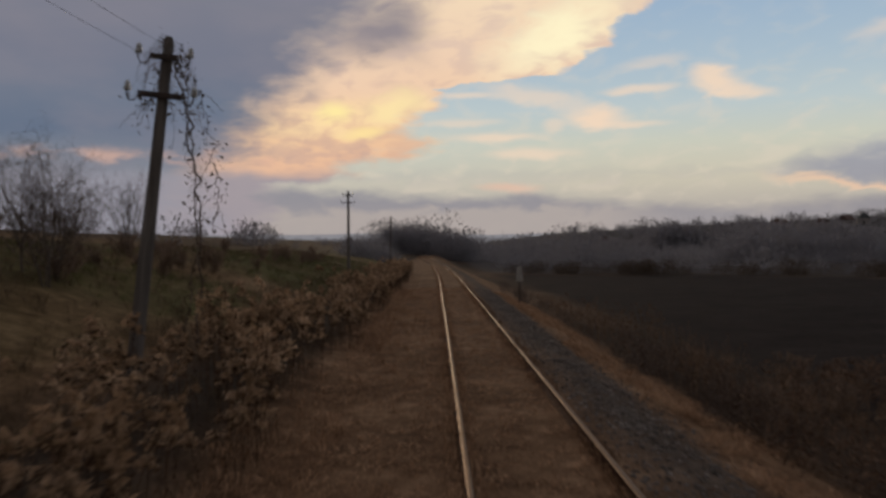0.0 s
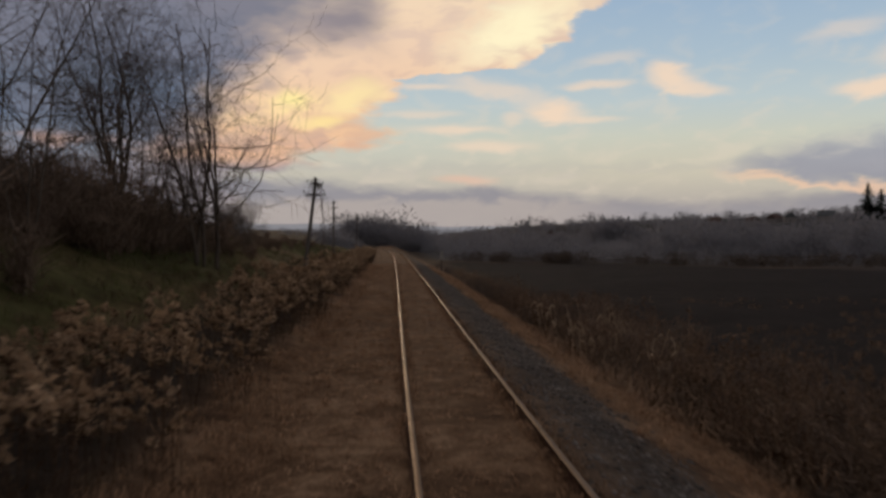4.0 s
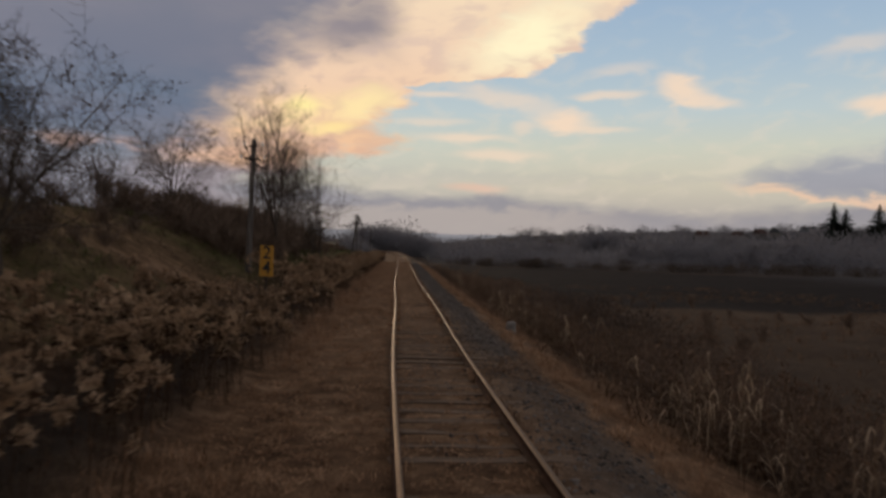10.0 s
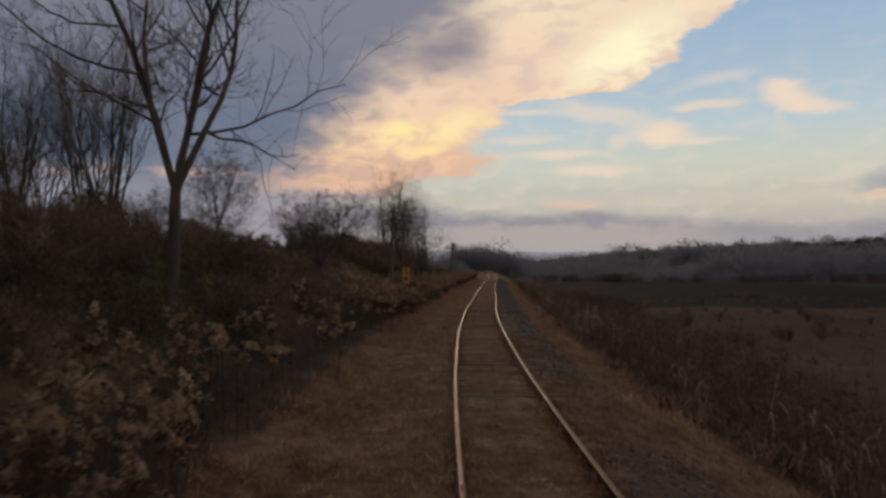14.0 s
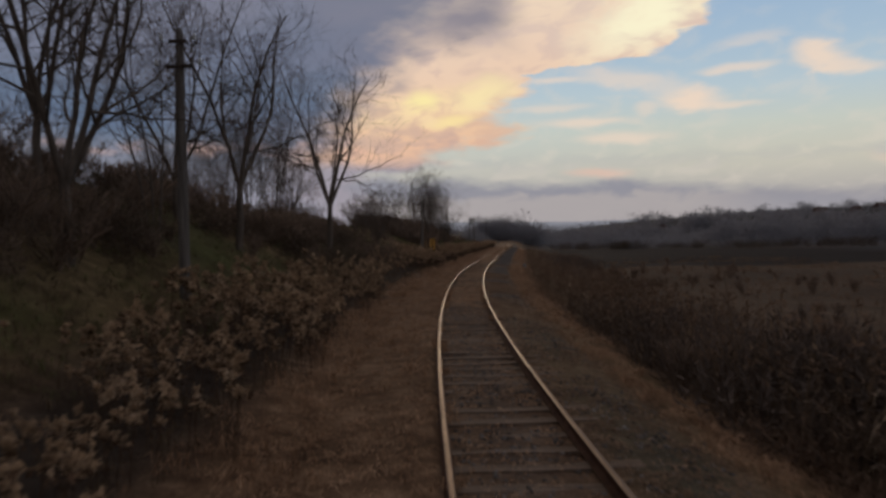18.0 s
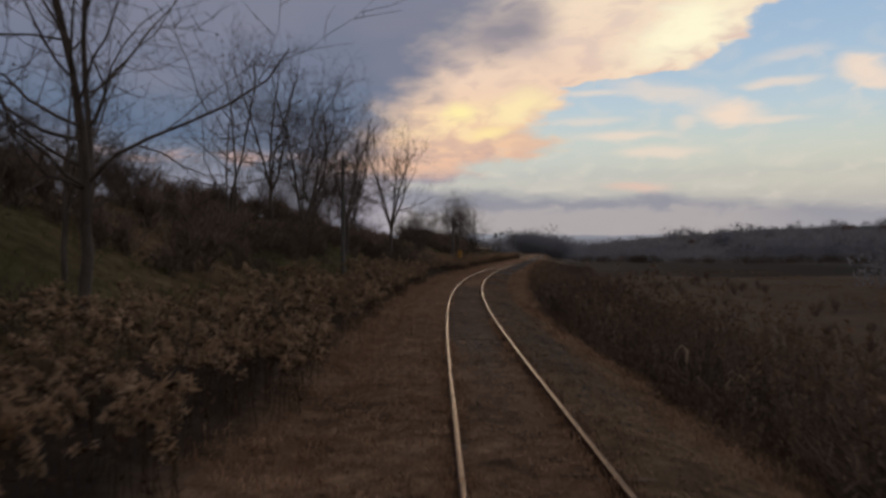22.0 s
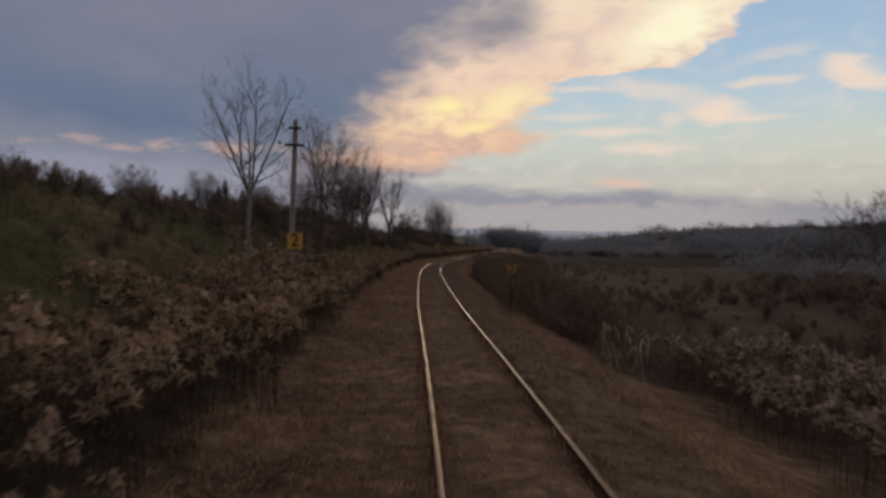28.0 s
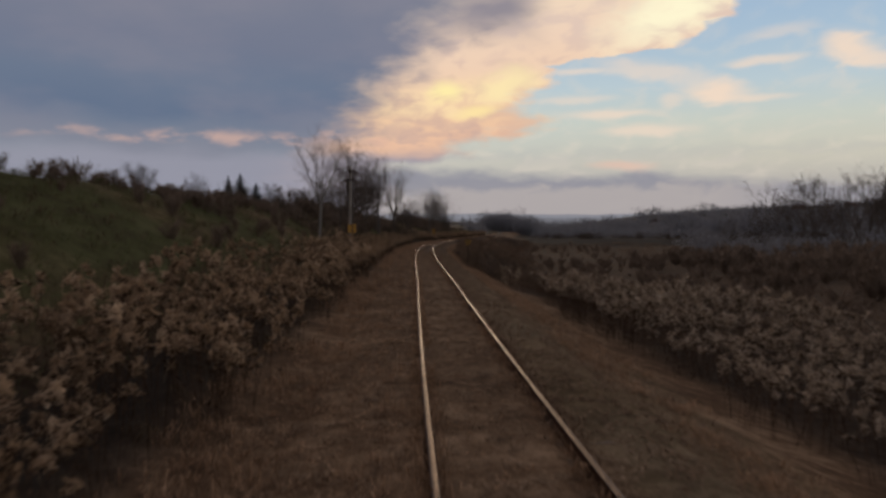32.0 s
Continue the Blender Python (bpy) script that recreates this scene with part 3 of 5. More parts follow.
# ---- ground ----
def build_ground():
    near = np.concatenate([np.arange(-9, -2.6, 0.4), np.arange(-2.6, 2.61, 0.13), np.arange(3.0, 9.01, 0.4)])
    dx = np.concatenate([[-3000, -1800, -1100, -700, -450, -300, -200, -140, -100, -75, -55, -42, -33, -27, -22, -18.5, -16, -14, -12.4, -11, -10], near,
                         [10, 11.5, 13.5, 16, 20, 25, 32, 42, 55, 70, 90, 115, 145, 180, 230, 290, 360, 450, 600, 800, 1100, 1600, 2200, 3000]])
    ys = np.concatenate([[-3000, -2000, -1300, -900, -650, -480, -380, -310, -265, -240], np.arange(-225, 40, 0.9), np.arange(40, 140, 2.5),
                         [140, 150, 162, 176, 192, 210, 235, 265, 300, 345, 400, 470, 560, 680, 840, 1050, 1350, 1800, 2400, 3100]])
    Y, D = np.meshgrid(ys, dx, indexing="ij")
    X = D + np.interp(Y, _y, _x)
    Z = land(X, Y)
    ny, nx = Y.shape
    i = (np.arange(ny - 1)[:, None] * nx + np.arange(nx - 1)[None]).ravel()
    quads = np.stack([i, i + 1, i + nx + 1, i + nx], 1)
    me = mesh_from("ground", np.stack([X, Y, Z], -1).reshape(-1, 3), quads, [M_LAND])
    for p in me.polygons:
        p.use_smooth = True
    S = Y
    bare = np.clip(np.interp(S, [-225, -150, -126, -121, -88, -80, -50, -40, 40, 140], [0, 0, 0.05, 0.55, 0.5, 0.5, 0.7, 1, 1, 0.6]) + np.where(S < -45, 0.55, 0.2) * wave(X, Y, 4, 3), 0, 1)
    gravel = np.clip(1 - np.abs(D - 1.7) / (0.9 + 0.16 * wave(X, Y, 1.3, 17)), 0, 1) ** 0.6 * bare
    gravel = np.maximum(gravel, 0.6 * np.clip(1 - np.abs(D) / 0.9, 0, 1) * np.interp(S, [-128, -120, -90, -85, -57, -52, -44, -40], [0, 1, 1, 0, 0, 0.35, 0.35, 0]))
    green = np.clip((-D - 5.0) / 2.0, 0, 1) * np.clip(np.interp(Y, [-150, -100, -80, -22, -12], [0.75, 0.75, 0.55, 0.55, 0.8]) + 0.6 * wave(X, Y, 6, 5), 0, 1) * np.clip((60 + D) / 30, 0.35, 1)
    soil = np.clip((D - 4.5) / 1.5, 0, 1) * np.clip(0.85 + 0.4 * wave(X, Y, 25, 2), 0.4, 1)
    soil = np.maximum(soil, np.clip((-D - 3.2) / 0.8, 0, 1) * np.clip((6.5 + D) / 1.5, 0, 1))
    soil = np.maximum(soil, 0.75 * np.clip((Y - 110) / 60, 0, 1) * np.clip((np.abs(D) - 3) / 3, 0, 1))
    soil = np.maximum(soil, 0.8 * np.clip((np.abs(D) - 60) / 80, 0, 1))
    soil = np.where(Y < -146, soil * np.clip((D - 6) / 2, 0, 1) * (D > 0) + soil * (D <= 0), soil)
    # faint dark-green tone on the low-side verge, fading out by y = -80
    worn = np.clip((D - 0.85) / 0.3, 0, 1) * np.clip((5.0 - D) / 1.0, 0, 1) * np.interp(S, [-116, -95, -80], [0.3, 0.3, 0.0])
    green = np.maximum(green, worn)
    # fields on the low side: stubble, then dark plough, a pale headland, then the floor of the woods
    near_edge = -4.0 + 0.12 * (X - 30) + 2.5 * wave(X, Y, 20, 8)
    far_edge = np.interp(X, [0, 12, 37, 60, 110, 300], [135, 131, 120, 105, 78, 40]) + 2.0 * wave(X, Y, 14, 4)
    plough = np.clip((Y - near_edge) / 1.5, 0, 1) * np.clip((far_edge - Y) / 3, 0, 1) * np.clip((D - 9) / 2.5, 0, 1)
    stubble = np.clip((near_edge - Y) / 1.5, 0, 1) * np.clip((D - 11) / 5, 0, 1) * np.clip((75 - D) / 12, 0, 1) * np.clip(0.75 + 0.5 * wave(X, Y, 17, 9), 0.25, 1)
    stubble = np.maximum(stubble, np.clip((Y - far_edge + 1) / 2, 0, 1) * np.clip((far_edge + 9 - Y) / 3, 0, 1) * np.clip((D - 9) / 3, 0, 1) * np.clip(0.45 + 0.9 * wave(X, Y, 30, 1), 0, 1))
    litter = np.maximum(np.clip((D - 78) / 15, 0, 1), np.clip((Y - far_edge - 8) / 8, 0, 1) * np.clip((D - 9) / 4, 0, 1))
    ca = me.color_attributes.new("plot", "FLOAT_COLOR", "POINT")
    ca.data.foreach_set("color", np.stack([plough, stubble, litter, np.ones_like(D)], -1).astype(np.float32).ravel())
    ca = me.color_attributes.new("zone", "FLOAT_COLOR", "POINT")
    ca.data.foreach_set("color", np.stack([gravel, green, soil, np.ones_like(D)], -1).astype(np.float32).ravel())
    obj("ground", me, None, "brown winter grassland with bare soil and a dark field", "ground", "", "structure")


build_ground()


def build_ridges():
    """Two self-lit ridges in haze colour at the end of the valley, far behind everything else."""
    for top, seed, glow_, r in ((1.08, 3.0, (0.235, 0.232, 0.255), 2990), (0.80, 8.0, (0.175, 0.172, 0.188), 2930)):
        mat = bpy.data.materials.new("glowing_haze_ridge")
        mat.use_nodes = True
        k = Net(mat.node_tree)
        # emission stands in for daylight and haze on the ridge
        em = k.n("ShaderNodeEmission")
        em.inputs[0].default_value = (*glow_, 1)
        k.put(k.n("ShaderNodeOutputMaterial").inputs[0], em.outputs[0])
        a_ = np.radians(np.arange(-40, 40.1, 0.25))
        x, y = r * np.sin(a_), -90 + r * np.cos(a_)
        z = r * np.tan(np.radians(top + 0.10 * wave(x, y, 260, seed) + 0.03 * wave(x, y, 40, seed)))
        n = len(a_)
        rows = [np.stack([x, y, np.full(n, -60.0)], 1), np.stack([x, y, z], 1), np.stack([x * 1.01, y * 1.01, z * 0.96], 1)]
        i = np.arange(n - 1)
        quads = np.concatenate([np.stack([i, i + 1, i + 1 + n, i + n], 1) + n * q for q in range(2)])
        obj("backdrop", mesh_from("backdrop", np.concatenate(rows), quads, [mat]), None, "glowing ridge in hazy blue-grey at the end of the valley", "hills", "", "structure")


build_ridges()


# ---- rails and sleepers ----
GAUGE = 1.507
RAIL_SECTION = [(-0.062, -0.150), (0.062, -0.150), (0.062, -0.140), (0.012, -0.120), (0.010, -0.045), (0.034, -0.035), (0.035, -0.008), (0.027, 0.0), (-0.027, 0.0), (-0.035, -0.008), (-0.034, -0.035), (-0.010, -0.045), (-0.012, -0.120), (-0.062, -0.140)]


def build_rail(off, name):
    s = np.concatenate([np.arange(-224, 135, 1.5), np.arange(136, 330, 6.0)])
    hs = np.interp(s, SG, HD)
    n = len(RAIL_SECTION)
    V = []
    for dx_, dz in RAIL_SECTION:
        x, y = line(s, off + dx_)
        V.append(np.stack([x, y, np.full_like(x, dz)], -1))
    V = np.stack(V, 1).reshape(-1, 3)
    quads, idx = [], []
    for k in range(len(s) - 1):
        for i in range(n):
            j = (i + 1) % n
            quads.append((k * n + i, k * n + j, (k + 1) * n + j, (k + 1) * n + i))
            idx.append(0 if i in (6, 7, 8) else 1)
    me = mesh_from(name, V, quads, [M_RAILTOP, M_RAIL], idx)
    return obj(name, me, None, "worn steel rail with a polished head and rusty web", "rail", "rails of the single track", "structure")


build_rail(-GAUGE / 2, "rail")
build_rail(GAUGE / 2, "rail")


def build_sleepers():
    rng = np.random.default_rng(4)
    root = tagged(new("sleepers"), "row of weathered wooden sleepers half buried in dry grass", "sleepers", "", "structure")
    kinds = []
    for k in range(4):
        bm = box(2.5, 0.24, 0.15, (0, 0, -0.075), 0.015)
        bmesh.ops.subdivide_edges(bm, edges=[e for e in bm.edges if abs(e.verts[0].co.x - e.verts[1].co.x) > 1], cuts=5)
        for v in bm.verts:
            v.co.z += rng.normal(0, 0.006) if v.co.z > -0.05 else 0
            v.co.y += rng.normal(0, 0.006)
        kinds.append(bm_mesh("sleeper", bm, M_SLEEPER))
    s = -203.0
    k = 0
    while s < -10:
        x, y = line(s)
        ob = new("sleeper", kinds[k % 4])
        ob.parent = root
        ob.matrix_basis = pose(float(x), float(y), -0.158 + rng.normal(0, 0.008), rng.normal(0, 0.6), rng.normal(0, 0.5), math.degrees(heading(s)) + rng.normal(0, 0.7))
        s += 0.655
        k += 1


# ---- trees ----
def grow(height, stems, seed, spread=0.35, first=0.28, levels=4, kids=(9, 6, 5), wild=0.16, thick=0.018, sweep=0.55, fan=0.0, trunk=0.0, twig=0.0075):
    """Bare tree: list of (start, end, radius, radius, level)."""
    rng = np.random.default_rng(seed)
    segs = []

    def limb(p, d, length, r, level):
        n = (9, 6, 4, 2, 2)[level]
        step = length / n
        tip = r * (0.25 if level < 2 else 0.4)
        pts = [p.copy()]
        q, dd = p.copy(), d.copy()
        for i in range(n):
            dd = dd + rng.normal(0, wild * (0.45 if level == 0 else 1.0), 3) + np.array([0, 0, 0.05 if level == 0 else 0.11])
            dd /= np.linalg.norm(dd)
            q2 = q + dd * step
            ra, rb = r + (tip - r) * i / n, r + (tip - r) * (i + 1) / n
            segs.append((q, q2, ra, rb, level))
            q = q2
            pts.append(q)
        if level + 1 >= levels:
            return
        m = kids[level] if level < len(kids) else 4
        m = max(2, int(m * rng.uniform(0.8, 1.25)))
        lo = first if level == 0 else 0.2
        for j in range(m):
            f = lo + (1 - lo) * (j + rng.uniform(0.1, 0.9)) / m
            i = min(int(f * n), n - 1)
            base = pts[i] + (pts[i + 1] - pts[i]) * (f * n - i)
            axis = pts[i + 1] - pts[i]
            axis = axis / np.linalg.norm(axis)
            side = rng.normal(0, 1, 3)
            side -= axis * (side @ axis)
            side /= np.linalg.norm(side)
            ang = rng.uniform(0.45, 0.95) * (sweep / 0.55)
            nd = axis * math.cos(ang) + side * math.sin(ang)
            ln = length * (0.62 - 0.36 * f) * rng.uniform(0.75, 1.2) if level == 0 else length * rng.uniform(0.32, 0.58)
            limb(base, nd, ln, max((r + (tip - r) * f) * rng.uniform(0.45, 0.62), twig), level + 1)

    if trunk:
        z0, r0, q = -0.3, height * thick * 1.25, np.zeros(3)
        q[2] = z0
        for k in range(4):
            q2 = q + np.array([rng.normal(0, 0.05), rng.normal(0, 0.05), (height * trunk - z0) / 4])
            segs.append((q, q2, r0 * (1 - 0.06 * k), r0 * (1 - 0.06 * (k + 1)), 0))
            q = q2
        foot = q - np.array([0, 0, 0.05])
    for k in range(stems):
        az_ = 2 * math.pi * (k + rng.uniform(-0.3, 0.3)) / stems
        tilt = spread * rng.uniform(0.5, 1.1) if stems > 1 else 0.05
        d = np.array([math.cos(az_) * tilt, math.sin(az_) * tilt, 1.0])
        d /= np.linalg.norm(d)
        p = np.array([math.cos(az_) * fan * rng.uniform(0.3, 1), math.sin(az_) * fan * rng.uniform(0.3, 1), -0.25])
        h = height * rng.uniform(0.8, 1.0) if k else height
        if trunk:
            p, h = foot.copy(), h * (1 - trunk)
        limb(p, d, h * 0.97, height * thick * (1.0 if stems == 1 else 0.72), 0)
    return segs


def leaves_on(segs, count, size, seed):
    """Withered leaves on the twigs, each a small folded blade."""
    rng = np.random.default_rng(seed)
    tips = [s for s in segs if s[4] >= 2]
    V, T = [], []
    for k in range(count):
        a, b, _, _, _ = tips[rng.integers(0, len(tips))]
        p = a + (b - a) * rng.uniform(0, 1)
        u, v = rng.normal(0, 1, 3), rng.normal(0, 1, 3)
        u, v = u / np.linalg.norm(u) * size * rng.uniform(0.6, 1.3), v / np.linalg.norm(v) * size * 0.4
        i = len(V)
        V += [p, p + u * 0.5 + v, p + u, p + u * 0.5 - v]
        T += [(i, i + 1, i + 2), (i, i + 2, i + 3)]
    return np.array(V), np.array(T)


TREE_KINDS = {}


def tree(kind, s, off, label, scale=1.0, turn=0.0, sink=0.0, bark=None, leaves=0, leaf=0.06, name="bare_tree", group="", xy=None, **how):
    """A leafless tree off metres beside the line, its trunk and crown as parts."""
    if kind not in TREE_KINDS:
        segs = grow(**how)
        out = []
        for lo, hi, sides in ((0, 1, 7), (2, 9, 3)):
            g = [q for q in segs if lo <= q[4] <= hi]
            v, t = tubes([q[0] for q in g], [q[1] for q in g], [q[2] for q in g], [q[3] for q in g], sides)
            out.append((v, t))
        ix = np.zeros(len(out[1][1]), int)
        v, t = out[1]
        if leaves:
            lv, lt = leaves_on(segs, leaves, leaf, 7)
            t = np.concatenate([t, lt + len(v)])
            v = np.concatenate([v, lv])
            ix = np.concatenate([ix, np.ones(len(lt), int)])
        TREE_KINDS[kind] = (mesh_from("trunk", *out[0], [bark or M_BARK]), mesh_from("crown", v, t, [M_TWIG, M_LEAF], ix))
    x, y = line(s, off) if xy is None else xy
    root = tagged(new(name), label, "tree" if "shrub" not in name else "shrub", group)
    root.matrix_basis = pose(float(x), float(y), float(land(x, y)) - sink, 0, 0, turn) @ Matrix.Scale(scale, 4)
    for nm, me in zip(("trunk", "crown"), TREE_KINDS[kind]):
        new(nm, me).parent = root
    return root


# ---- trees along the left bank ----
SLENDER = dict(height=10.6, stems=5, seed=11, spread=0.44, first=0.2, kids=(12, 7, 4), thick=0.0122, wild=0.19, sweep=0.78, trunk=0.25, twig=0.0065)
SPREAD = dict(height=8.4, stems=3, seed=5, spread=0.26, first=0.06, kids=(12, 6, 4), thick=0.0108, wild=0.19, sweep=0.82, trunk=0.2, twig=0.006)
UPSWEPT = dict(height=7.6, stems=5, seed=31, spread=0.5, first=0.1, kids=(9, 5, 4), thick=0.0112, sweep=0.55, trunk=0.36, twig=0.006)
FAN = dict(height=8.6, stems=8, seed=21, spread=0.34, first=0.15, kids=(11, 6, 4), thick=0.0085, fan=0.25, wild=0.15, sweep=0.5, twig=0.006)
BUSHY = dict(height=5.4, stems=7, seed=41, spread=0.5, first=0.04, kids=(11, 7, 5), thick=0.010, wild=0.2, sweep=0.95, trunk=0.16, twig=0.006)
SAPLING = dict(height=3.2, stems=6, seed=61, spread=0.45, first=0.15, levels=3, kids=(9, 6), thick=0.009, fan=0.04, wild=0.22, sweep=0.65)
FIELD = dict(height=11.5, stems=5, seed=71, spread=0.42, first=0.15, kids=(9, 6, 4), thick=0.012, fan=0.3, wild=0.2, sweep=0.7, twig=0.02)
ASH = dict(height=9.8, stems=4, seed=93, spread=0.5, first=0.12, kids=(11, 6, 5), thick=0.0105, wild=0.18, sweep=0.85, trunk=0.2, twig=0.0065)
BEECH = dict(height=9.2, stems=3, seed=17, spread=0.36, first=0.16, kids=(12, 6, 5), thick=0.0108, wild=0.19, sweep=0.92, fan=0.3, twig=0.0065)
SLIM = dict(height=8.4, stems=3, seed=29, spread=0.24, first=0.2, kids=(12, 6, 4), thick=0.007, wild=0.18, sweep=0.8, fan=0.25, twig=0.006)
LANKY = dict(height=10.5, stems=4, seed=52, spread=0.46, first=0.12, kids=(12, 6, 5), thick=0.0105, wild=0.2, sweep=0.86, trunk=0.16, twig=0.0065)

tree("robinia", -73, -7.3, "slender bare robinia with a forked trunk on the railway bank", 1.0, 20, **SLENDER)
tree("fan", -65.5, -12.4, "many-stemmed bare tree on the bank behind a robinia", 0.88, 50, **FAN)
tree("fan", -62, -15.0, "many-stemmed bare tree on the bank", 0.72, 250, **FAN)
tree("fan", -67, -14.6, "many-stemmed bare tree on the bank", 0.66, 150, **FAN)
tree("fan", -58, -19.0, "many-stemmed bare tree on the bank", 0.72, 310, **FAN)
tree("fan", -63, -21.0, "many-stemmed bare tree on the bank", 0.66, 200, **FAN)
tree("fan", -54, -23.0, "many-stemmed bare tree on the bank", 0.7, 95, **FAN)
tree("spread", -123, -6.6, "tall bare tree with a few withered leaves beside the track", 1.0, 0, leaves=260, **SPREAD)
tree("spread", -121, -8.0, "smaller bare tree with hanging seed pods", 0.55, 130)
tree("upswept", -139, -7.45, "pale-barked bare tree with upswept branches behind the pole", 0.93, 40, bark=M_BIRCH, **UPSWEPT)
tree("ash", -22, -7.7, "forked bare tree behind the yellow distance sign", 0.94, 75, **ASH)
tree("slim", -18, -9.2, "slim two-stemmed bare tree in a thicket", 0.95, 100, **SLIM)
tree("bushy", -52, -8.0, "dense round-headed small tree full of twigs", 0.88, 0, leaves=2600, leaf=0.06, **BUSHY)
tree("bushy", -27, -22.4, "round-headed bare tree on the slope above the bank", 1.62, 90)
tree("bushy", -26, -12.3, "dense twiggy tree at the back of a thicket", 1.0, 300)
tree("bushy", -47, -10.5, "low twiggy bush tree beside a larger one", 0.6, 190)
# grove on the bank
GROVE = {"ash": {}, "slim": {}, "beech": BEECH, "bushy": {}, "spread": {}, "lanky": LANKY}
for k, (s, off, kind, size) in enumerate([(0.5, -8.0, "beech", 1.05), (-3, -9.6, "ash", 0.88), (3.5, -10.6, "slim", 0.95), (-7.5, -11.4, "beech", 0.92), (-10.5, -9.0, "slim", 0.8), (0.8, -8.8, "bushy", 0.8), (1.4, -7.5, "spread", 0.85), (5.0, -12.8, "ash", 0.75)]):
    tree(kind, s, off, "bare tree in a crowded grove on the bank", size, 47 * k + 30, **GROVE[kind])
# tall trees round the third pole
for k, (s, off, kind, size) in enumerate([(-85, -8.3, "robinia", 0.92), (-86, -10.2, "lanky", 0.84), (-98, -8.0, "lanky", 0.93), (-94, -10.6, "ash", 1.0), (-100.5, -10.8, "beech", 0.92), (-92.5, -8.4, "slim", 0.9)]):
    tree(kind, s, off, "tall bare tree standing in brushwood near a telegraph pole", size, 61 * k + 15, **(LANKY if kind == "lanky" else {}))
tree("beech", 15.8, -9.0, "small bare bush on the open bank", 0.33, 20)
tree("ash", 16.6, -9.9, "small bare bush on the open bank", 0.27, 140)
tree("fan", 17, -9.4, "small bare bush on the open bank", 0.30, 120)
tree("bushy", 22, -11.5, "small bare bush on the open bank", 0.42, 220)
tree("fan", 30, -13.0, "small bare bush on the open bank", 0.34, 20)
# twiggy shrubs on the crest
for k, (s, off, size) in enumerate([(-126, -12.5, 0.42), (-122, -14, 0.5), (-117, -11.5, 0.45), (-113, -13, 0.5), (-109, -12, 0.4), (-131, -15, 0.4), (-158, -13.5, 0.26), (-152, -15, 0.28), (-106, -14.5, 0.48), (-60, -13, 0.4), (-66, -15.5, 0.46)]):
    tree("bushy", s, -abs(off), "twiggy leafless shrub on the crest of the bank", size, 71 * k, name="bare_shrub")
# saplings along the crest
rng = np.random.default_rng(77)
for k in range(34):
    s = -200 + 6.1 * k + rng.uniform(-2.5, 2.5)
    if -16 < s < 12:
        continue
    tree("sapling", s, -rng.uniform(11.5, 19), "scrubby sapling on the crest of the bank", rng.uniform(0.55, 1.05) * (0.55 if s < -128 else 1.0), rng.uniform(0, 360), name="bare_shrub", **SAPLING)
# row of trees across the field
for k, (x, y, size) in enumerate([(58, -58, 1.4), (63, -52, 1.5), (66, -66, 1.45), (72, -60, 1.5), (61, -72, 1.3), (78, -52, 1.45), (55, -50, 1.0), (84, -66, 1.5), (50, -46, 0.7), (69, -80, 1.4), (92, -56, 1.4)]):
    tree("field", 0, 0, "bare tree in a row across the field", size * 0.72, 83 * k, xy=(x, y), **FIELD)


# ---- firs ----
def fir_meshes():
    rng = np.random.default_rng(8)
    v0, t0 = tubes([(0, 0, -0.5)], [(0, 0, 10.0)], [0.22], [0.03], 7)
    V, T = [], []
    for z in np.arange(0.9, 10.0, 0.28):
        reach = 0.12 + (10.0 - z) * 0.26 * rng.uniform(0.75, 1.1)
        for k in range(11):
            a_ = rng.uniform(0, 6.28)
            L = reach * rng.uniform(0.65, 1.1)
            d = np.array([math.cos(a_), math.sin(a_), 0])
            n = np.array([-d[1], d[0], 0])
            for q in range(4):
                f0, f1 = q / 4, (q + 1) / 4
                wd = 0.30 * L * (1 - f0 * 0.8)
                i = len(V)
                b0, b1 = np.array([0, 0, z]) + d * L * f0 - np.array([0, 0, 0.35 * L * f0 ** 1.5]), np.array([0, 0, z]) + d * L * f1 - np.array([0, 0, 0.35 * L * f1 ** 1.5])
                V += [b0 + n * wd * 0.25, b0 - n * wd * 0.25, b1 + n * wd - (0, 0, 0.12), b1 - n * wd - (0, 0, 0.12)]
                T += [(i, i + 1, i + 2), (i + 1, i + 3, i + 2)]
    return mesh_from("trunk", v0, t0, [M_BARK]), mesh_from("crown", np.array(V), np.array(T), [M_FIR])


FIR = fir_meshes()
for x, y, ztop, wide in [(-101, 96, 24.0, 3.0), (-95, 97, 20.5, 2.6), (-170, 246, 34.5, 3.0), (-158, 240, 27.0, 2.2), (237, 345, 32.5, 4.2), (242, 342, 29.5, 4.0), (256, 334, 31.5, 4.6)]:
    g = float(land(x, y))
    f = tagged(new("fir_tree"), "dark pointed fir rising over the skyline", "tree")
    h = (ztop - g) / 10
    f.matrix_basis = pose(x, y, g, 0, 0, x * 7) @ Matrix.Diagonal((wide * 1.35, wide * 1.35, h, 1))
    for nm, me in zip(("trunk", "crown"), FIR):
        new(nm, me).parent = f


# ---- telegraph poles ----
def strand(points, r, sides=5):
    p = np.array(points, float)
    n = len(p) - 1
    return tubes(p[:-1], p[1:], np.full(n, r), np.full(n, r), sides)


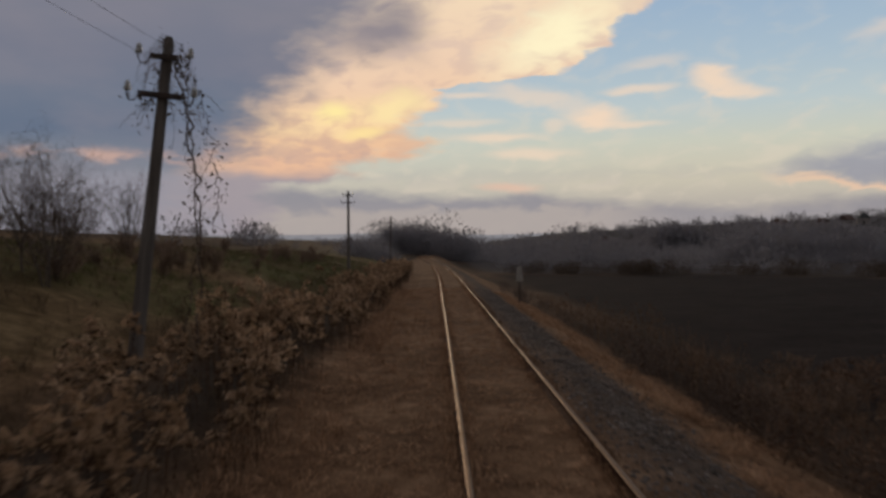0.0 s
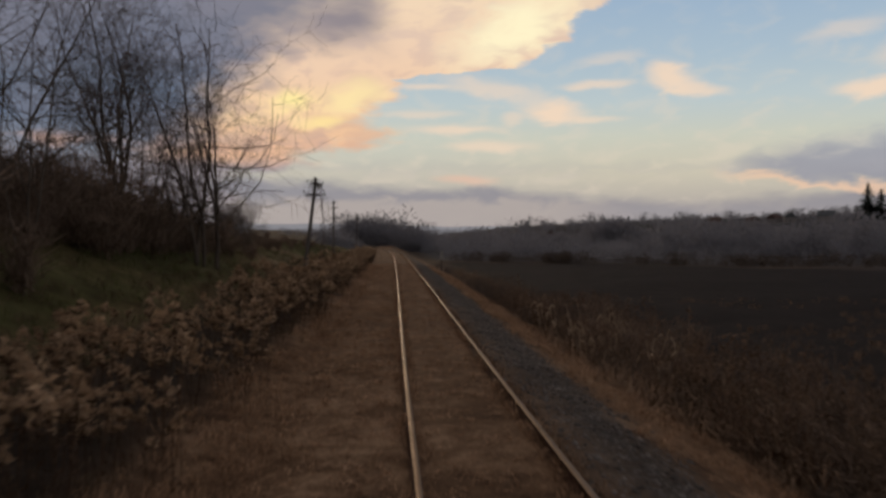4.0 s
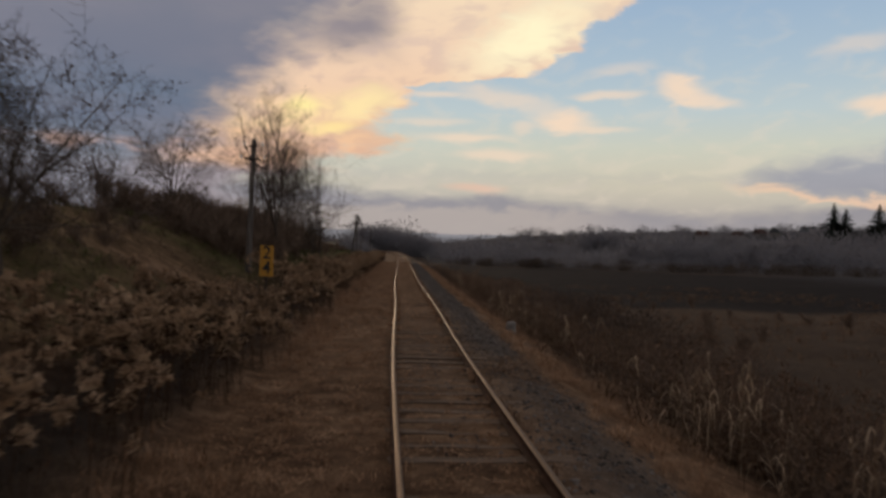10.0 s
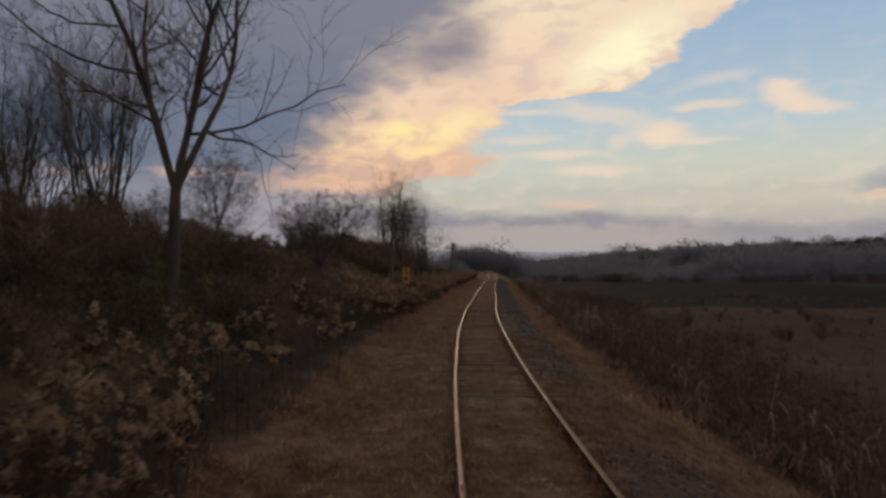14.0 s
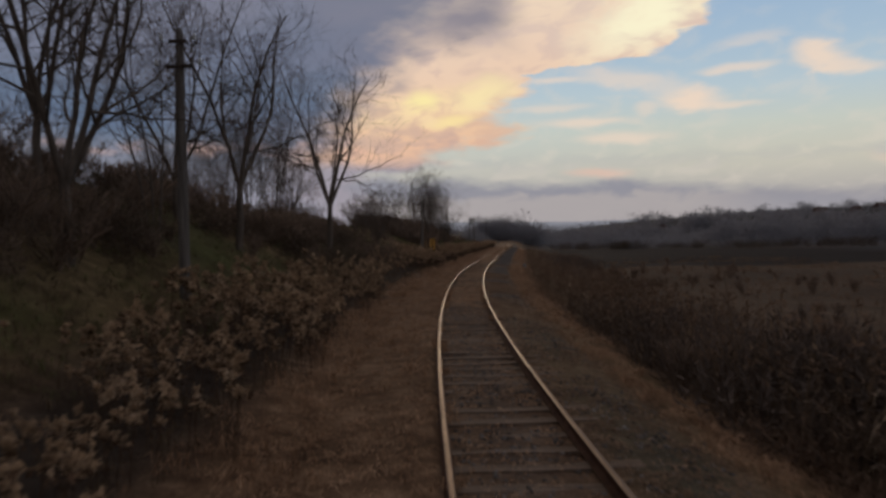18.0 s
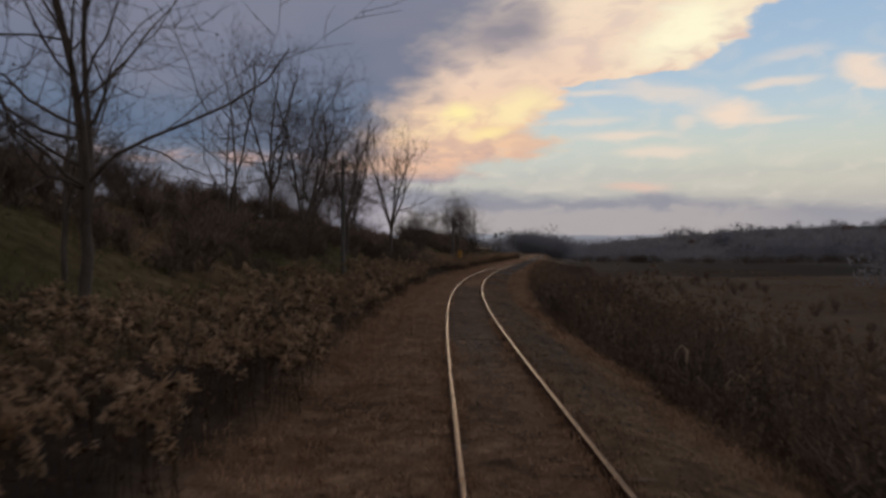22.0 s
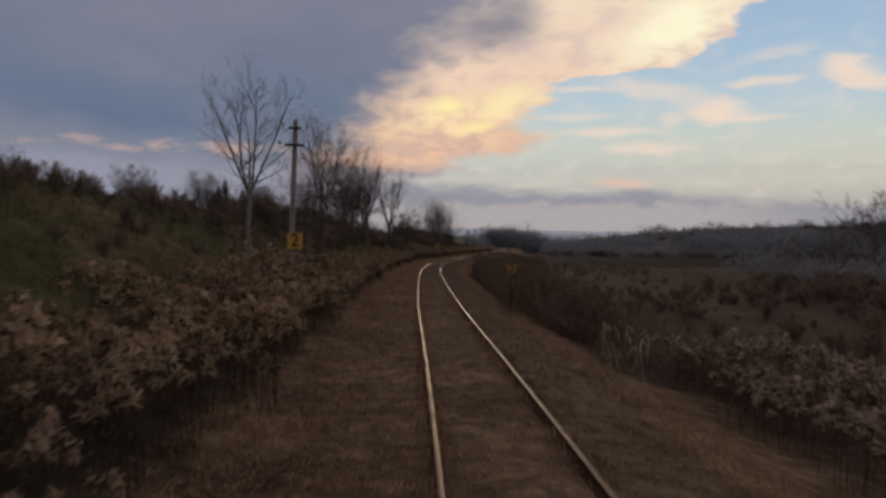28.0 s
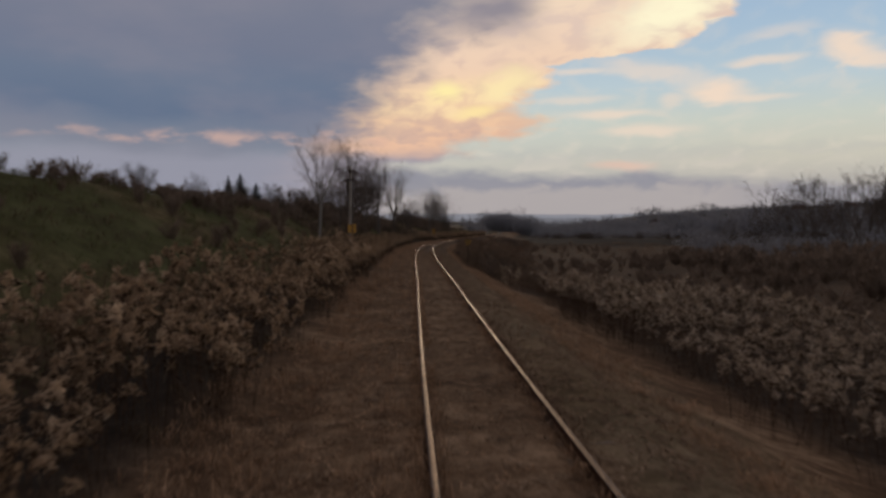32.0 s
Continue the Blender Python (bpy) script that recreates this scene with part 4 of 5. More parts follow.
def telegraph_pole(s, off, ztop, lean, mat, label, arms=2, r=0.125):
    """lean: sideways run to the right for each metre up."""
    x, y = (float(q) for q in line(s, off))
    g = float(land(x, y))
    h = ztop - g
    root = tagged(new("telegraph_pole"), label, "pole", "poles along the line")
    hd = heading(s)
    root.matrix_basis = pose(x, y, g, 0, math.degrees(math.atan(lean)), math.degrees(hd))
    rng = np.random.default_rng(int(abs(s) * 10))
    prof = [(r * 1.05, -0.6), (r, 0.4)] + [(r * (1 - 0.28 * k / 7) * rng.uniform(0.97, 1.03), 0.4 + (h - 0.5) * k / 7) for k in range(1, 8)] + [(r * 0.45, h)]
    part("shaft", turned(prof, 12), mat, root)
    for k in range(arms):
        z = h - 0.32 - 0.55 * k
        wid = 0.40 if k == 0 else 0.62
        arm = part("crossarm", box(wid, 0.07, 0.08, (0.0, -0.12, z), 0.008), M_IRON, root, "rusty iron crossarm")
        for sx in (-1, 1):
            v, t = strand([(sx * wid / 2, -0.12, z), (sx * (wid / 2 + 0.05), -0.12, z - 0.10), (sx * (wid / 2 + 0.13), -0.12, z - 0.11), (sx * (wid / 2 + 0.17), -0.12, z - 0.04), (sx * (wid / 2 + 0.17), -0.12, z + 0.04)], 0.011)
            obj("hook", mesh_from("hook", v, t, [M_IRON]), arm)
            part("insulator", turned([(0.025, 0.0), (0.05, 0.01), (0.052, 0.05), (0.035, 0.06), (0.042, 0.09), (0.03, 0.13), (0.012, 0.15)], 10, (sx * (wid / 2 + 0.17), -0.12, z + 0.02)), M_GLASSY, arm, "pale glazed insulator")
    return root, h


pole_a, ha = telegraph_pole(11.2, -5.45, 5.32, 0.115, M_POLE, "leaning old wooden telegraph pole overgrown with bare vines", r=0.108)
telegraph_pole(-34.2, -6.9, 6.5, 0.02, M_POLE, "weathered wooden telegraph pole in front of bare trees")
telegraph_pole(-96, -6.4, 6.95, 0.0, M_POLE, "grey wooden telegraph pole among tall bare trees")
pole_d, hd_ = telegraph_pole(-144.4, -4.93, 6.15, 0.025, M_POLE_PALE, "pale wooden telegraph pole carrying a yellow number sign", r=0.108)
telegraph_pole(57, -7.4, 6.5, 0.0, M_POLE, "distant wooden telegraph pole on the open bank", r=0.12)
telegraph_pole(106, -6.4, 6.7, 0.02, M_POLE, "distant wooden telegraph pole on the open bank", r=0.12)


def vines():
    """Bare creeper hanging from the head of the leaning pole, with a few dry leaves."""
    rng = np.random.default_rng(19)
    V, T, I, base = [], [], [], 0

    def add(v, t, k):
        nonlocal base
        V.append(v)
        T.append(t + base)
        I.append(np.full(len(t), k))
        base += len(v)

    def leafy(p, n, spread):
        pts, tr = [], []
        for _ in range(n):
            c = np.array(p) + rng.normal(0, spread, 3)
            u, w_ = rng.normal(0, 0.02, 3), rng.normal(0, 0.014, 3)
            i = len(pts)
            pts += [c, c + u + w_, c + u * 2, c + u - w_]
            tr += [(i, i + 1, i + 2), (i, i + 2, i + 3)]
        add(np.array(pts), np.array(tr), 1)

    for k in range(52):
        a_ = rng.uniform(0, 6.28)
        p = np.array([0.05 * math.cos(a_), 0.05 * math.sin(a_), ha - rng.uniform(0.0, 0.9)])
        d = np.array([math.cos(a_) * 0.65, math.sin(a_) * 0.4, rng.uniform(-0.2, 0.6)])
        pts = [p]
        n = rng.integers(5, 12)
        for i in range(n):
            d = d * 0.86 + np.array([0, 0, -0.17]) + rng.normal(0, 0.14, 3)
            p = p + d * 0.10
            pts.append(p)
        add(*strand(pts, rng.uniform(0.0025, 0.005), 3), 0)
        leafy(pts[-1], 2, 0.05)
        leafy(pts[n // 2], 2, 0.05)
    # two long ropes of creeper down to the bank
    for top, foot, r, n in ((0.10, (0.86, -0.05, 0.6), 0.014, 26), (0.20, (0.98, -0.15, ha - 2.6), 0.006, 20), (0.16, (0.66, 0.1, ha - 4.2), 0.009, 22)):
        a0, b0 = np.array([top, -0.05, ha - 0.25]), np.array(foot)
        pts = []
        for i in range(n + 1):
            f = i / n
            q = a0 + (b0 - a0) * f + np.array([0.22 * math.sin(f * 3.1), 0, 0]) + rng.normal(0, 0.03, 3)
            pts.append(q)
            leafy(q, 6, 0.075)
        add(*strand(pts, r, 5), 0)
        for q in pts[::2]:
            e_ = q + np.array([rng.normal(0, 0.18), rng.normal(0, 0.1), -rng.uniform(0.1, 0.4)])
            add(*strand([q, (q + e_) / 2 + rng.normal(0, 0.03, 3), e_], 0.004, 3), 0)
    me = mesh_from("vine", np.concatenate(V), np.concatenate(T), [M_TWIG, M_LEAF], np.concatenate(I))
    obj("vine", me, pole_a, "tangle of bare creeper with dry leaves")


vines()


def wire(p, q, sag, name="telegraph_wire"):
    p, q = np.array(p, float), np.array(q, float)
    f = np.linspace(0, 1, 25)[:, None]
    pts = p + (q - p) * f - np.array([0, 0, 1.0]) * sag * 4 * f * (1 - f)
    v, t = strand(pts, 0.003, 4)
    obj(name, mesh_from(name, v, t, [M_WIRE]), None, "thin slack telegraph wire between two poles", "wire", "wires")


ax, ay = (float(q) for q in line(11.2, -5.45))
bx, by = (float(q) for q in line(-34.2, -6.9))
wire((ax + 0.35, ay - 0.12, 4.95), (bx - 0.35, by + 0.1, 6.1), 0.5)
wire((ax + 0.85, ay - 0.12, 4.95), (bx + 0.35, by + 0.1, 6.1), 0.6)


# ---- signs and posts ----
def numeral(text, size, mat, name, parent, at):
    cu = bpy.data.curves.new("numeral", "FONT")
    cu.body, cu.size, cu.align_x, cu.align_y, cu.extrude, cu.offset = text, size, "CENTER", "CENTER", 0.003, size * 0.012
    ob = bpy.data.objects.new("numeral", cu)
    scene.collection.objects.link(ob)
    me = bpy.data.meshes.new_from_object(ob.evaluated_get(bpy.context.evaluated_depsgraph_get()))
    bpy.data.objects.remove(ob)
    me.materials.clear()
    me.materials.append(mat)
    out = obj(name, me, parent, "black numeral " + text)
    out.matrix_basis = Matrix.Translation(at) @ Matrix.Rotation(math.pi / 2, 4, "X") @ Matrix.Diagonal((0.95, 1.0, 1.0, 1))
    return out


def plate(name, pts, thick, mat, parent, bevel=0.006):
    """A flat plate in the xz plane from its outline, facing -y."""
    bm = bmesh.new()
    f = bm.faces.new([bm.verts.new((x, 0, z)) for x, z in pts])
    r = bmesh.ops.extrude_face_region(bm, geom=[f])
    for v in r["geom"]:
        if isinstance(v, bmesh.types.BMVert):
            v.co.y += thick
    bmesh.ops.recalc_face_normals(bm, faces=bm.faces)
    return part(name, bm, mat, parent)


def hectometre_sign():
    x, y = (float(q) for q in line(-40.4, -5.15))
    g = float(land(x, y))
    root = tagged(new("distance_sign"), "tall yellow enamel sign with black numerals 2 and 4", "sign")
    root.matrix_basis = pose(x, y, 0, 0, 0.8, 4)
    plate("panel", [(-0.225, 1.06), (0.225, 1.06), (0.225, 2.10), (-0.225, 2.10)], 0.02, M_YELLOW, root)
    numeral("2", 0.60, M_BLACK, "numeral", root, (0, -0.004, 1.84))
    numeral("4", 0.60, M_BLACK, "numeral", root, (0, -0.004, 1.33))
    v, t = tubes([(0, 0.06, g - 0.3)], [(0, 0.06, 1.95)], [0.035], [0.035], 10)
    obj("post", mesh_from("post", v, t, [M_IRON]), root)
    for z in (1.25, 1.9):
        part("bracket", box(0.2, 0.05, 0.04, (0, 0.045, z), 0.004), M_IRON, root)


def pole_sign():
    x, y = (float(q) for q in line(-144.4, -5.01))
    root = tagged(new("number_sign"), "square yellow enamel sign with black numeral 2 on a pole", "sign")
    root.matrix_basis = pose(x + 0.3, y - 0.17, -0.05, 0, 0, math.degrees(heading(-144)))
    plate("panel", [(-0.24, 2.0), (0.24, 2.0), (0.24, 2.52), (-0.24, 2.52)], 0.02, M_YELLOW, root)
    numeral("2", 0.58, M_BLACK, "numeral", root, (0, -0.004, 2.26))
    for z in (2.1, 2.42):
        part("bracket", box(0.3, 0.1, 0.03, (0, 0.06, z), 0.004), M_IRON, root)


def tapered_sign():
    x, y = (float(q) for q in line(-138.6, 2.98))
    g = float(land(x, y))
    root = tagged(new("tapered_sign"), "yellow tapered sign with a black numeral 2 in dark weeds", "sign")
    root.matrix_basis = pose(x, y, 0, 0, 1.5, math.degrees(heading(-139)) - 6)
    plate("panel", [(-0.11, 0.98), (0.11, 0.98), (0.235, 1.36), (-0.235, 1.36)], 0.02, M_YELLOW_DULL, root)
    numeral("2", 0.42, M_BLACK, "numeral", root, (0, -0.004, 1.17))
    v, t = tubes([(0, 0.055, g - 0.3)], [(0, 0.055, 1.3)], [0.025], [0.025], 10)
    obj("post", mesh_from("post", v, t, [M_IRON]), root)


def bollard(s, off, w, d, h, label, mat, tilt=0.0, lift=0.0):
    x, y = (float(q) for q in line(s, off))
    g = float(land(x, y))
    bm = box(w, d, h + 0.3, (0, 0, (h - 0.3) / 2), 0.035)
    bmesh.ops.subdivide_edges(bm, edges=bm.edges[:], cuts=2, use_grid_fill=True)
    rng = np.random.default_rng(int(abs(s)))
    for v in bm.verts:
        if v.co.z > h - 0.08:
            v.co.x *= 0.9
            v.co.y *= 0.9
        v.co += Vector(rng.normal(0, 0.006, 3))
    me = bm_mesh("marker_stone", bm, mat, True)
    ob = obj("marker_stone", me, None, label, "marker")
    ob.matrix_basis = pose(x, y, g + lift, tilt, tilt * 0.6, math.degrees(heading(s)))


hectometre_sign()
pole_sign()
tapered_sign()
bollard(-38.6, 3.5, 0.34, 0.22, 0.42, "small whitewashed concrete marker stone at the edge of the ballast", M_WHITEWASH, 3)
bollard(-138.0, -3.5, 0.46, 0.3, 0.7, "weathered concrete post standing in dry weeds", M_CONCRETE, 2)
bollard(-27.0, -2.7, 0.22, 0.2, 0.16, "low dark stump in the trackside grass", M_BARK, 6)


def white_marker():
    x, y = (float(q) for q in line(40.4, 3.35))
    g = float(land(x, y))
    root = tagged(new("marker_post"), "distant white-painted marker board on a short post", "marker")
    root.matrix_basis = pose(x, y, 0, 0, 0, 0)
    plate("board", [(-0.17, 0.45), (0.17, 0.45), (0.17, 0.95), (0.1, 1.25), (-0.1, 1.25), (-0.17, 0.95)], 0.03, M_WHITEWASH, root)
    v, t = tubes([(0, 0.06, g - 0.3)], [(0, 0.06, 1.1)], [0.045], [0.045], 9)
    obj("post", mesh_from("post", v, t, [M_IRON]), root)


white_marker()


# ---- church and village on the hill ----
def church(x, y, ztop, turn):
    g = float(land(x, y))
    root = tagged(new("church"), "distant village church with a red roof and pointed steeple", "church")
    root.matrix_basis = pose(x, y, g, 0, 0, turn)
    H = ztop - g
    eave = H - 24.0
    part("tower_wall", box(5.4, 5.4, H - 11.0, (0, 0, (H - 11.0) / 2), 0.05), M_PLASTER, root)
    part("cornice", box(6.0, 6.0, 0.5, (0, 0, H - 11.0), 0.1), M_PLASTER, root)
    part("spire", turned([(3.3, H - 10.8), (3.0, H - 10.0), (2.0, H - 8.6), (1.5, H - 7.4), (1.7, H - 6.6), (1.3, H - 5.6), (0.7, H - 3.4), (0.1, H)], 8), M_SPIRE, root, "dark metal spire")
    for sx, sy, a_ in ((0, -2.72, 0), (2.72, 0, 90), (-2.72, 0, 90)):
        w_ = part("window", box(1.2 if a_ == 0 else 0.06, 0.06 if a_ == 0 else 1.2, 2.4, (sx, sy, H - 14), 0.02), M_PANE, root)
    part("nave_wall", box(14, 9, eave, (-9.7, 0, eave / 2), 0.05), M_PLASTER, root)
    bm = bmesh.new()
    pr = [(-5.0, eave), (5.0, eave), (0, eave + 6.2)]
    for xx in (-17.2, -2.6):
        for yy, zz in pr:
            bm.verts.new((xx, yy, zz))
    bm.verts.ensure_lookup_table()
    v = bm.verts
    for f in ((0, 2, 1), (3, 4, 5), (0, 1, 4, 3), (1, 2, 5, 4), (2, 0, 3, 5)):
        bm.faces.new([v[i] for i in f])
    part("nave_roof", bm, M_ROOF, root, "red tiled nave roof")
    for k in range(4):
        part("window", box(1.3, 0.08, 3.2, (-15.4 + 3.6 * k, -4.52, eave - 3.4), 0.02), M_PANE, root)


church(296, 339, 49.0, -35)


def house(x, y, turn, size, roof):
    g = float(land(x, y))
    root = tagged(new("house"), "small distant house with pale walls on the wooded hillside", "house", "houses of the village")
    root.matrix_basis = pose(x, y, g - 0.4, 0, 0, turn) @ Matrix.Scale(size, 4)
    part("wall", box(10, 8, 4.4, (0, 0, 2.2), 0.04), M_PLASTER, root)
    bm = bmesh.new()
    for xx in (-5.5, 5.5):
        for yy, zz in ((-4.7, 4.3), (4.7, 4.3), (0, 8.4)):
            bm.verts.new((xx, yy, zz))
    bm.verts.ensure_lookup_table()
    v = bm.verts
    for f in ((0, 2, 1), (3, 4, 5), (0, 1, 4, 3), (1, 2, 5, 4), (2, 0, 3, 5)):
        bm.faces.new([v[i] for i in f])
    rf = part("roof", bm, roof, root)
    part("chimney", box(0.7, 0.7, 1.8, (2.4, 1.2, 8.0), 0.03), M_ROOF, rf)
    for k in (-3, 0, 3):
        wn = part("window", box(1.3, 0.1, 1.5, (k, -4.02, 2.5), 0.02), M_PANE, root)
        part("sill", box(1.5, 0.25, 0.1, (k, -4.1, 1.68)), M_PLASTER, wn)
    part("door", box(0.1, 1.1, 2.1, (-5.02, 0, 1.15), 0.02), M_PANE, root)


HOUSES = [(286, 536), (301, 542), (262, 522), (322, 528), (246, 552), (338, 556), (117, 538)]
for k, (x, y) in enumerate(HOUSES):
    house(x, y, 30 + 37 * k, (0.9, 1.0, 0.8, 1.1)[k % 4], (M_ROOF, M_SPIRE)[k % 2])


# ---- far woods and hedges ----
def brush_templates(count, seed, blades, wide=0.34, low=0.0, thick=0.012):
    """Leafless crowns one unit high: a fan of upward twigs, thin as blades."""
    rng = np.random.default_rng(seed)
    out = []
    for _ in range(count):
        V, T = [], []
        lobes = [(rng.normal(0, wide * 0.5), rng.normal(0, wide * 0.5), rng.uniform(0.5, 0.8)) for _ in range(5)]
        for k in range(blades):
            lx, ly, lz = lobes[rng.integers(0, 5)]
            f = rng.uniform(0, 1) ** 0.7
            p = np.array([lx * f * 0.7 + rng.normal(0, 0.05), ly * f * 0.7 + rng.normal(0, 0.05), low + lz * f * 0.75])
            d = np.array([rng.normal(0, 0.5) + lx * 0.8, rng.normal(0, 0.5) + ly * 0.8, rng.uniform(0.5, 1.2)])
            d /= np.linalg.norm(d)
            L = rng.uniform(0.14, 0.34) * (1.15 - p[2])
            n = np.cross(d, rng.normal(0, 1, 3))
            n /= np.linalg.norm(n)
            q = p + d * L
            q[2] = min(q[2], 1.0)
            wd = thick * rng.uniform(0.6, 1.5)
            i = len(V)
            V += [p - n * wd, p + n * wd, q]
            T.append((i, i + 1, i + 2))
        v, t = tubes([(0, 0, -0.08)], [(0, 0, 0.6)], [0.018], [0.008], 3)
        V = np.concatenate([np.array(V), v])
        T = np.concatenate([np.array(T), t + len(V) - len(v)])
        out.append((V, T, np.zeros(len(T), int)))
    return out


def dome_templates(count, seed, blades, wide=0.5, thick=0.03, reach=0.16):
    """Round leafless crowns one unit high, down to the ground, of short twigs that point outward."""
    rng = np.random.default_rng(seed)
    out = []
    for _ in range(count):
        lobes = [(rng.normal(0, 0.32), rng.normal(0, 0.32), rng.uniform(0.3, 0.62), rng.uniform(0.22, 0.4)) for _ in range(7)]
        V, T = [], []
        for k in range(blades):
            lx, ly, lz, lr = lobes[rng.integers(0, 7)]
            u = rng.normal(0, 1, 3)
            u /= np.linalg.norm(u)
            c = np.array([lx, ly, lz]) * (wide * 1.6, wide * 1.6, 1) + u * lr * rng.uniform(0.3, 1) ** 0.5
            if rng.uniform(0, 1) < 0.3:
                c[2] = rng.uniform(0, 0.35)
            c[2] = np.clip(c[2], 0.0, 0.97)
            d = u * 0.8 + (0, 0, 0.7) + rng.normal(0, 0.4, 3)
            d *= rng.uniform(0.45, 1) * reach / np.linalg.norm(d)
            n = np.cross(d, rng.normal(0, 1, 3))
            n *= thick * rng.uniform(0.5, 1.3) / np.linalg.norm(n)
            i = len(V)
            V += [c - n, c + n, c + d]
            T.append((i, i + 1, i + 2))
        out.append((np.array(V), np.array(T), np.zeros(len(T), int)))
    return out


def stuff(name, templates, x, y, size, rng, mats, label, category, lean=0.05, sink=0.03):
    xyz = np.stack([x, y, land(x, y) - sink], 1)
    v, t, i = scatter(templates, xyz, rng.uniform(0, 6.28, len(x)), size, rng, lean)
    return obj(name, mesh_from(name, v, t, mats, i), None, label, category, "", "stuff")


def build_woods():
    rng = np.random.default_rng(12)
    crown = dome_templates(10, 3, 120, 0.5, 0.034, 0.17)
    n = 150
    x, y = rng.uniform(-16, 11, n), rng.uniform(240, 320, n)
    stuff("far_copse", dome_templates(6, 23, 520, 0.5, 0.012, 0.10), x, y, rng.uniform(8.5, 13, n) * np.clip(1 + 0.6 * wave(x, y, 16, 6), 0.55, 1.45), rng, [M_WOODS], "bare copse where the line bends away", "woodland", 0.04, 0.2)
    spots = []
    for n, (x0, x1), (y0, y1), (h0, h1) in [(1150, (92, 250), (-60, 520), (3.0, 8.5)), (4, (140, 145), (318, 324), (8, 10)), (1100, (200, 620), (60, 900), (4, 8.5)), (130, (225, 306), (285, 326), (13, 19)), (190, (-60, 120), (380, 640), (6, 10)), (380, (14, 120), (135, 300), (3.0, 7.0)),
                                            (70, (-160, -45), (120, 520), (4, 7)), (60, (-14, -8), (100, 150), (1.5, 3)), (110, (10, 75), (250, 420), (4, 7)), (140, (80, 260), (520, 900), (7, 10)), (60, (-420, -160), (200, 700), (6, 10)), (260, (66, 110), (-150, 90), (2.0, 4.5)), (200, (44, 96), (-88, -34), (2.4, 5.6))]:
        x, y = rng.uniform(x0, x1, n), rng.uniform(y0, y1, n)
        q = np.stack([x, y, rng.uniform(h0, h1, n) * np.clip(1 + 0.75 * wave(x, y, 20, 6), 0.45, 1.9) * np.clip(0.85 + 0.75 * wave(x, y, 55, 14), 0.45, 1.7)], 1)
        edge = np.interp(x, [0, 12, 37, 60, 110], [135, 131, 120, 105, 78]) + 9
        open_ = np.ones(n, bool)
        for hx, hy in HOUSES:
            r = math.hypot(hx, hy)
            along, across = r - (x * hx + y * hy) / r, np.abs(x * hy - y * hx) / r
            open_ &= ~((across < 8) & (along > -4) & (along < 130))
        spots.append(q[open_ & ((x < 8) | (x > 105) | (y > edge) | (y < -20))])
    for n, x0, y0, rx, ry, top in [(36, 108, 343, 13, 9, 15.5), (5, 142, 321, 3, 3, 17.0), (14, 78, 352, 10, 5, 9.0), (12, 168, 336, 16, 5, 15.5)]:
        x, y = rng.normal(x0, rx * 0.5, n), rng.normal(y0, ry * 0.5, n)
        spots.append(np.stack([x, y, (top - land(x, y)) * rng.uniform(0.7, 1.0, n) * np.exp(-((x - x0) / rx) ** 2 * 0.35)], 1))
    q = np.concatenate(spots)
    q = q[q[:, 2] > 1.0]
    stuff("far_woods", crown, q[:, 0], q[:, 1], q[:, 2], rng, [M_WOODS], "belts of bare woodland, greyed for distance haze, beyond the fields", "woodland", 0.04, 0.2)
    # slim poplars far down the valley
    n = 16
    x = rng.uniform(22, 62, n)
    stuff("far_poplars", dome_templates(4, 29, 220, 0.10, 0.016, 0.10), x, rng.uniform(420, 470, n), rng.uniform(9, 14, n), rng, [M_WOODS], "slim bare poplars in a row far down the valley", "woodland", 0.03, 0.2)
    # hedge where the plough ends
    n = 170
    u = rng.uniform(0, 1, n)
    x = 12 + 100 * u
    y = np.interp(x, [0, 12, 37, 60, 110], [135, 131, 120, 105, 78]) + 8 + rng.normal(0, 1.5, n)
    stuff("hedge", dome_templates(6, 15, 200, 0.6, 0.022), x, y, rng.uniform(1.2, 3.2, n), rng, [M_LEAF], "dark leafless hedge at the far edge of the plough", "hedge", 0.06)
    # hedges and scrub across the near field
    n = 620
    s, d = rng.uniform(-205, -92, n), rng.uniform(13, 66, n)
    x, y = line(s, d)
    keep = wave(x, y, 14, 3) > -0.6
    low = brush_templates(6, 5, 240, 0.5, 0.0, 0.013)
    stuff("field_scrub", low, x[keep], y[keep], rng.uniform(0.9, 3.6, keep.sum()) * np.clip(d[keep] / 26, 0.6, 1.3), rng, [M_BRUSH], "dense leafless scrub at the edge of the field", "scrub", 0.08)


build_woods()


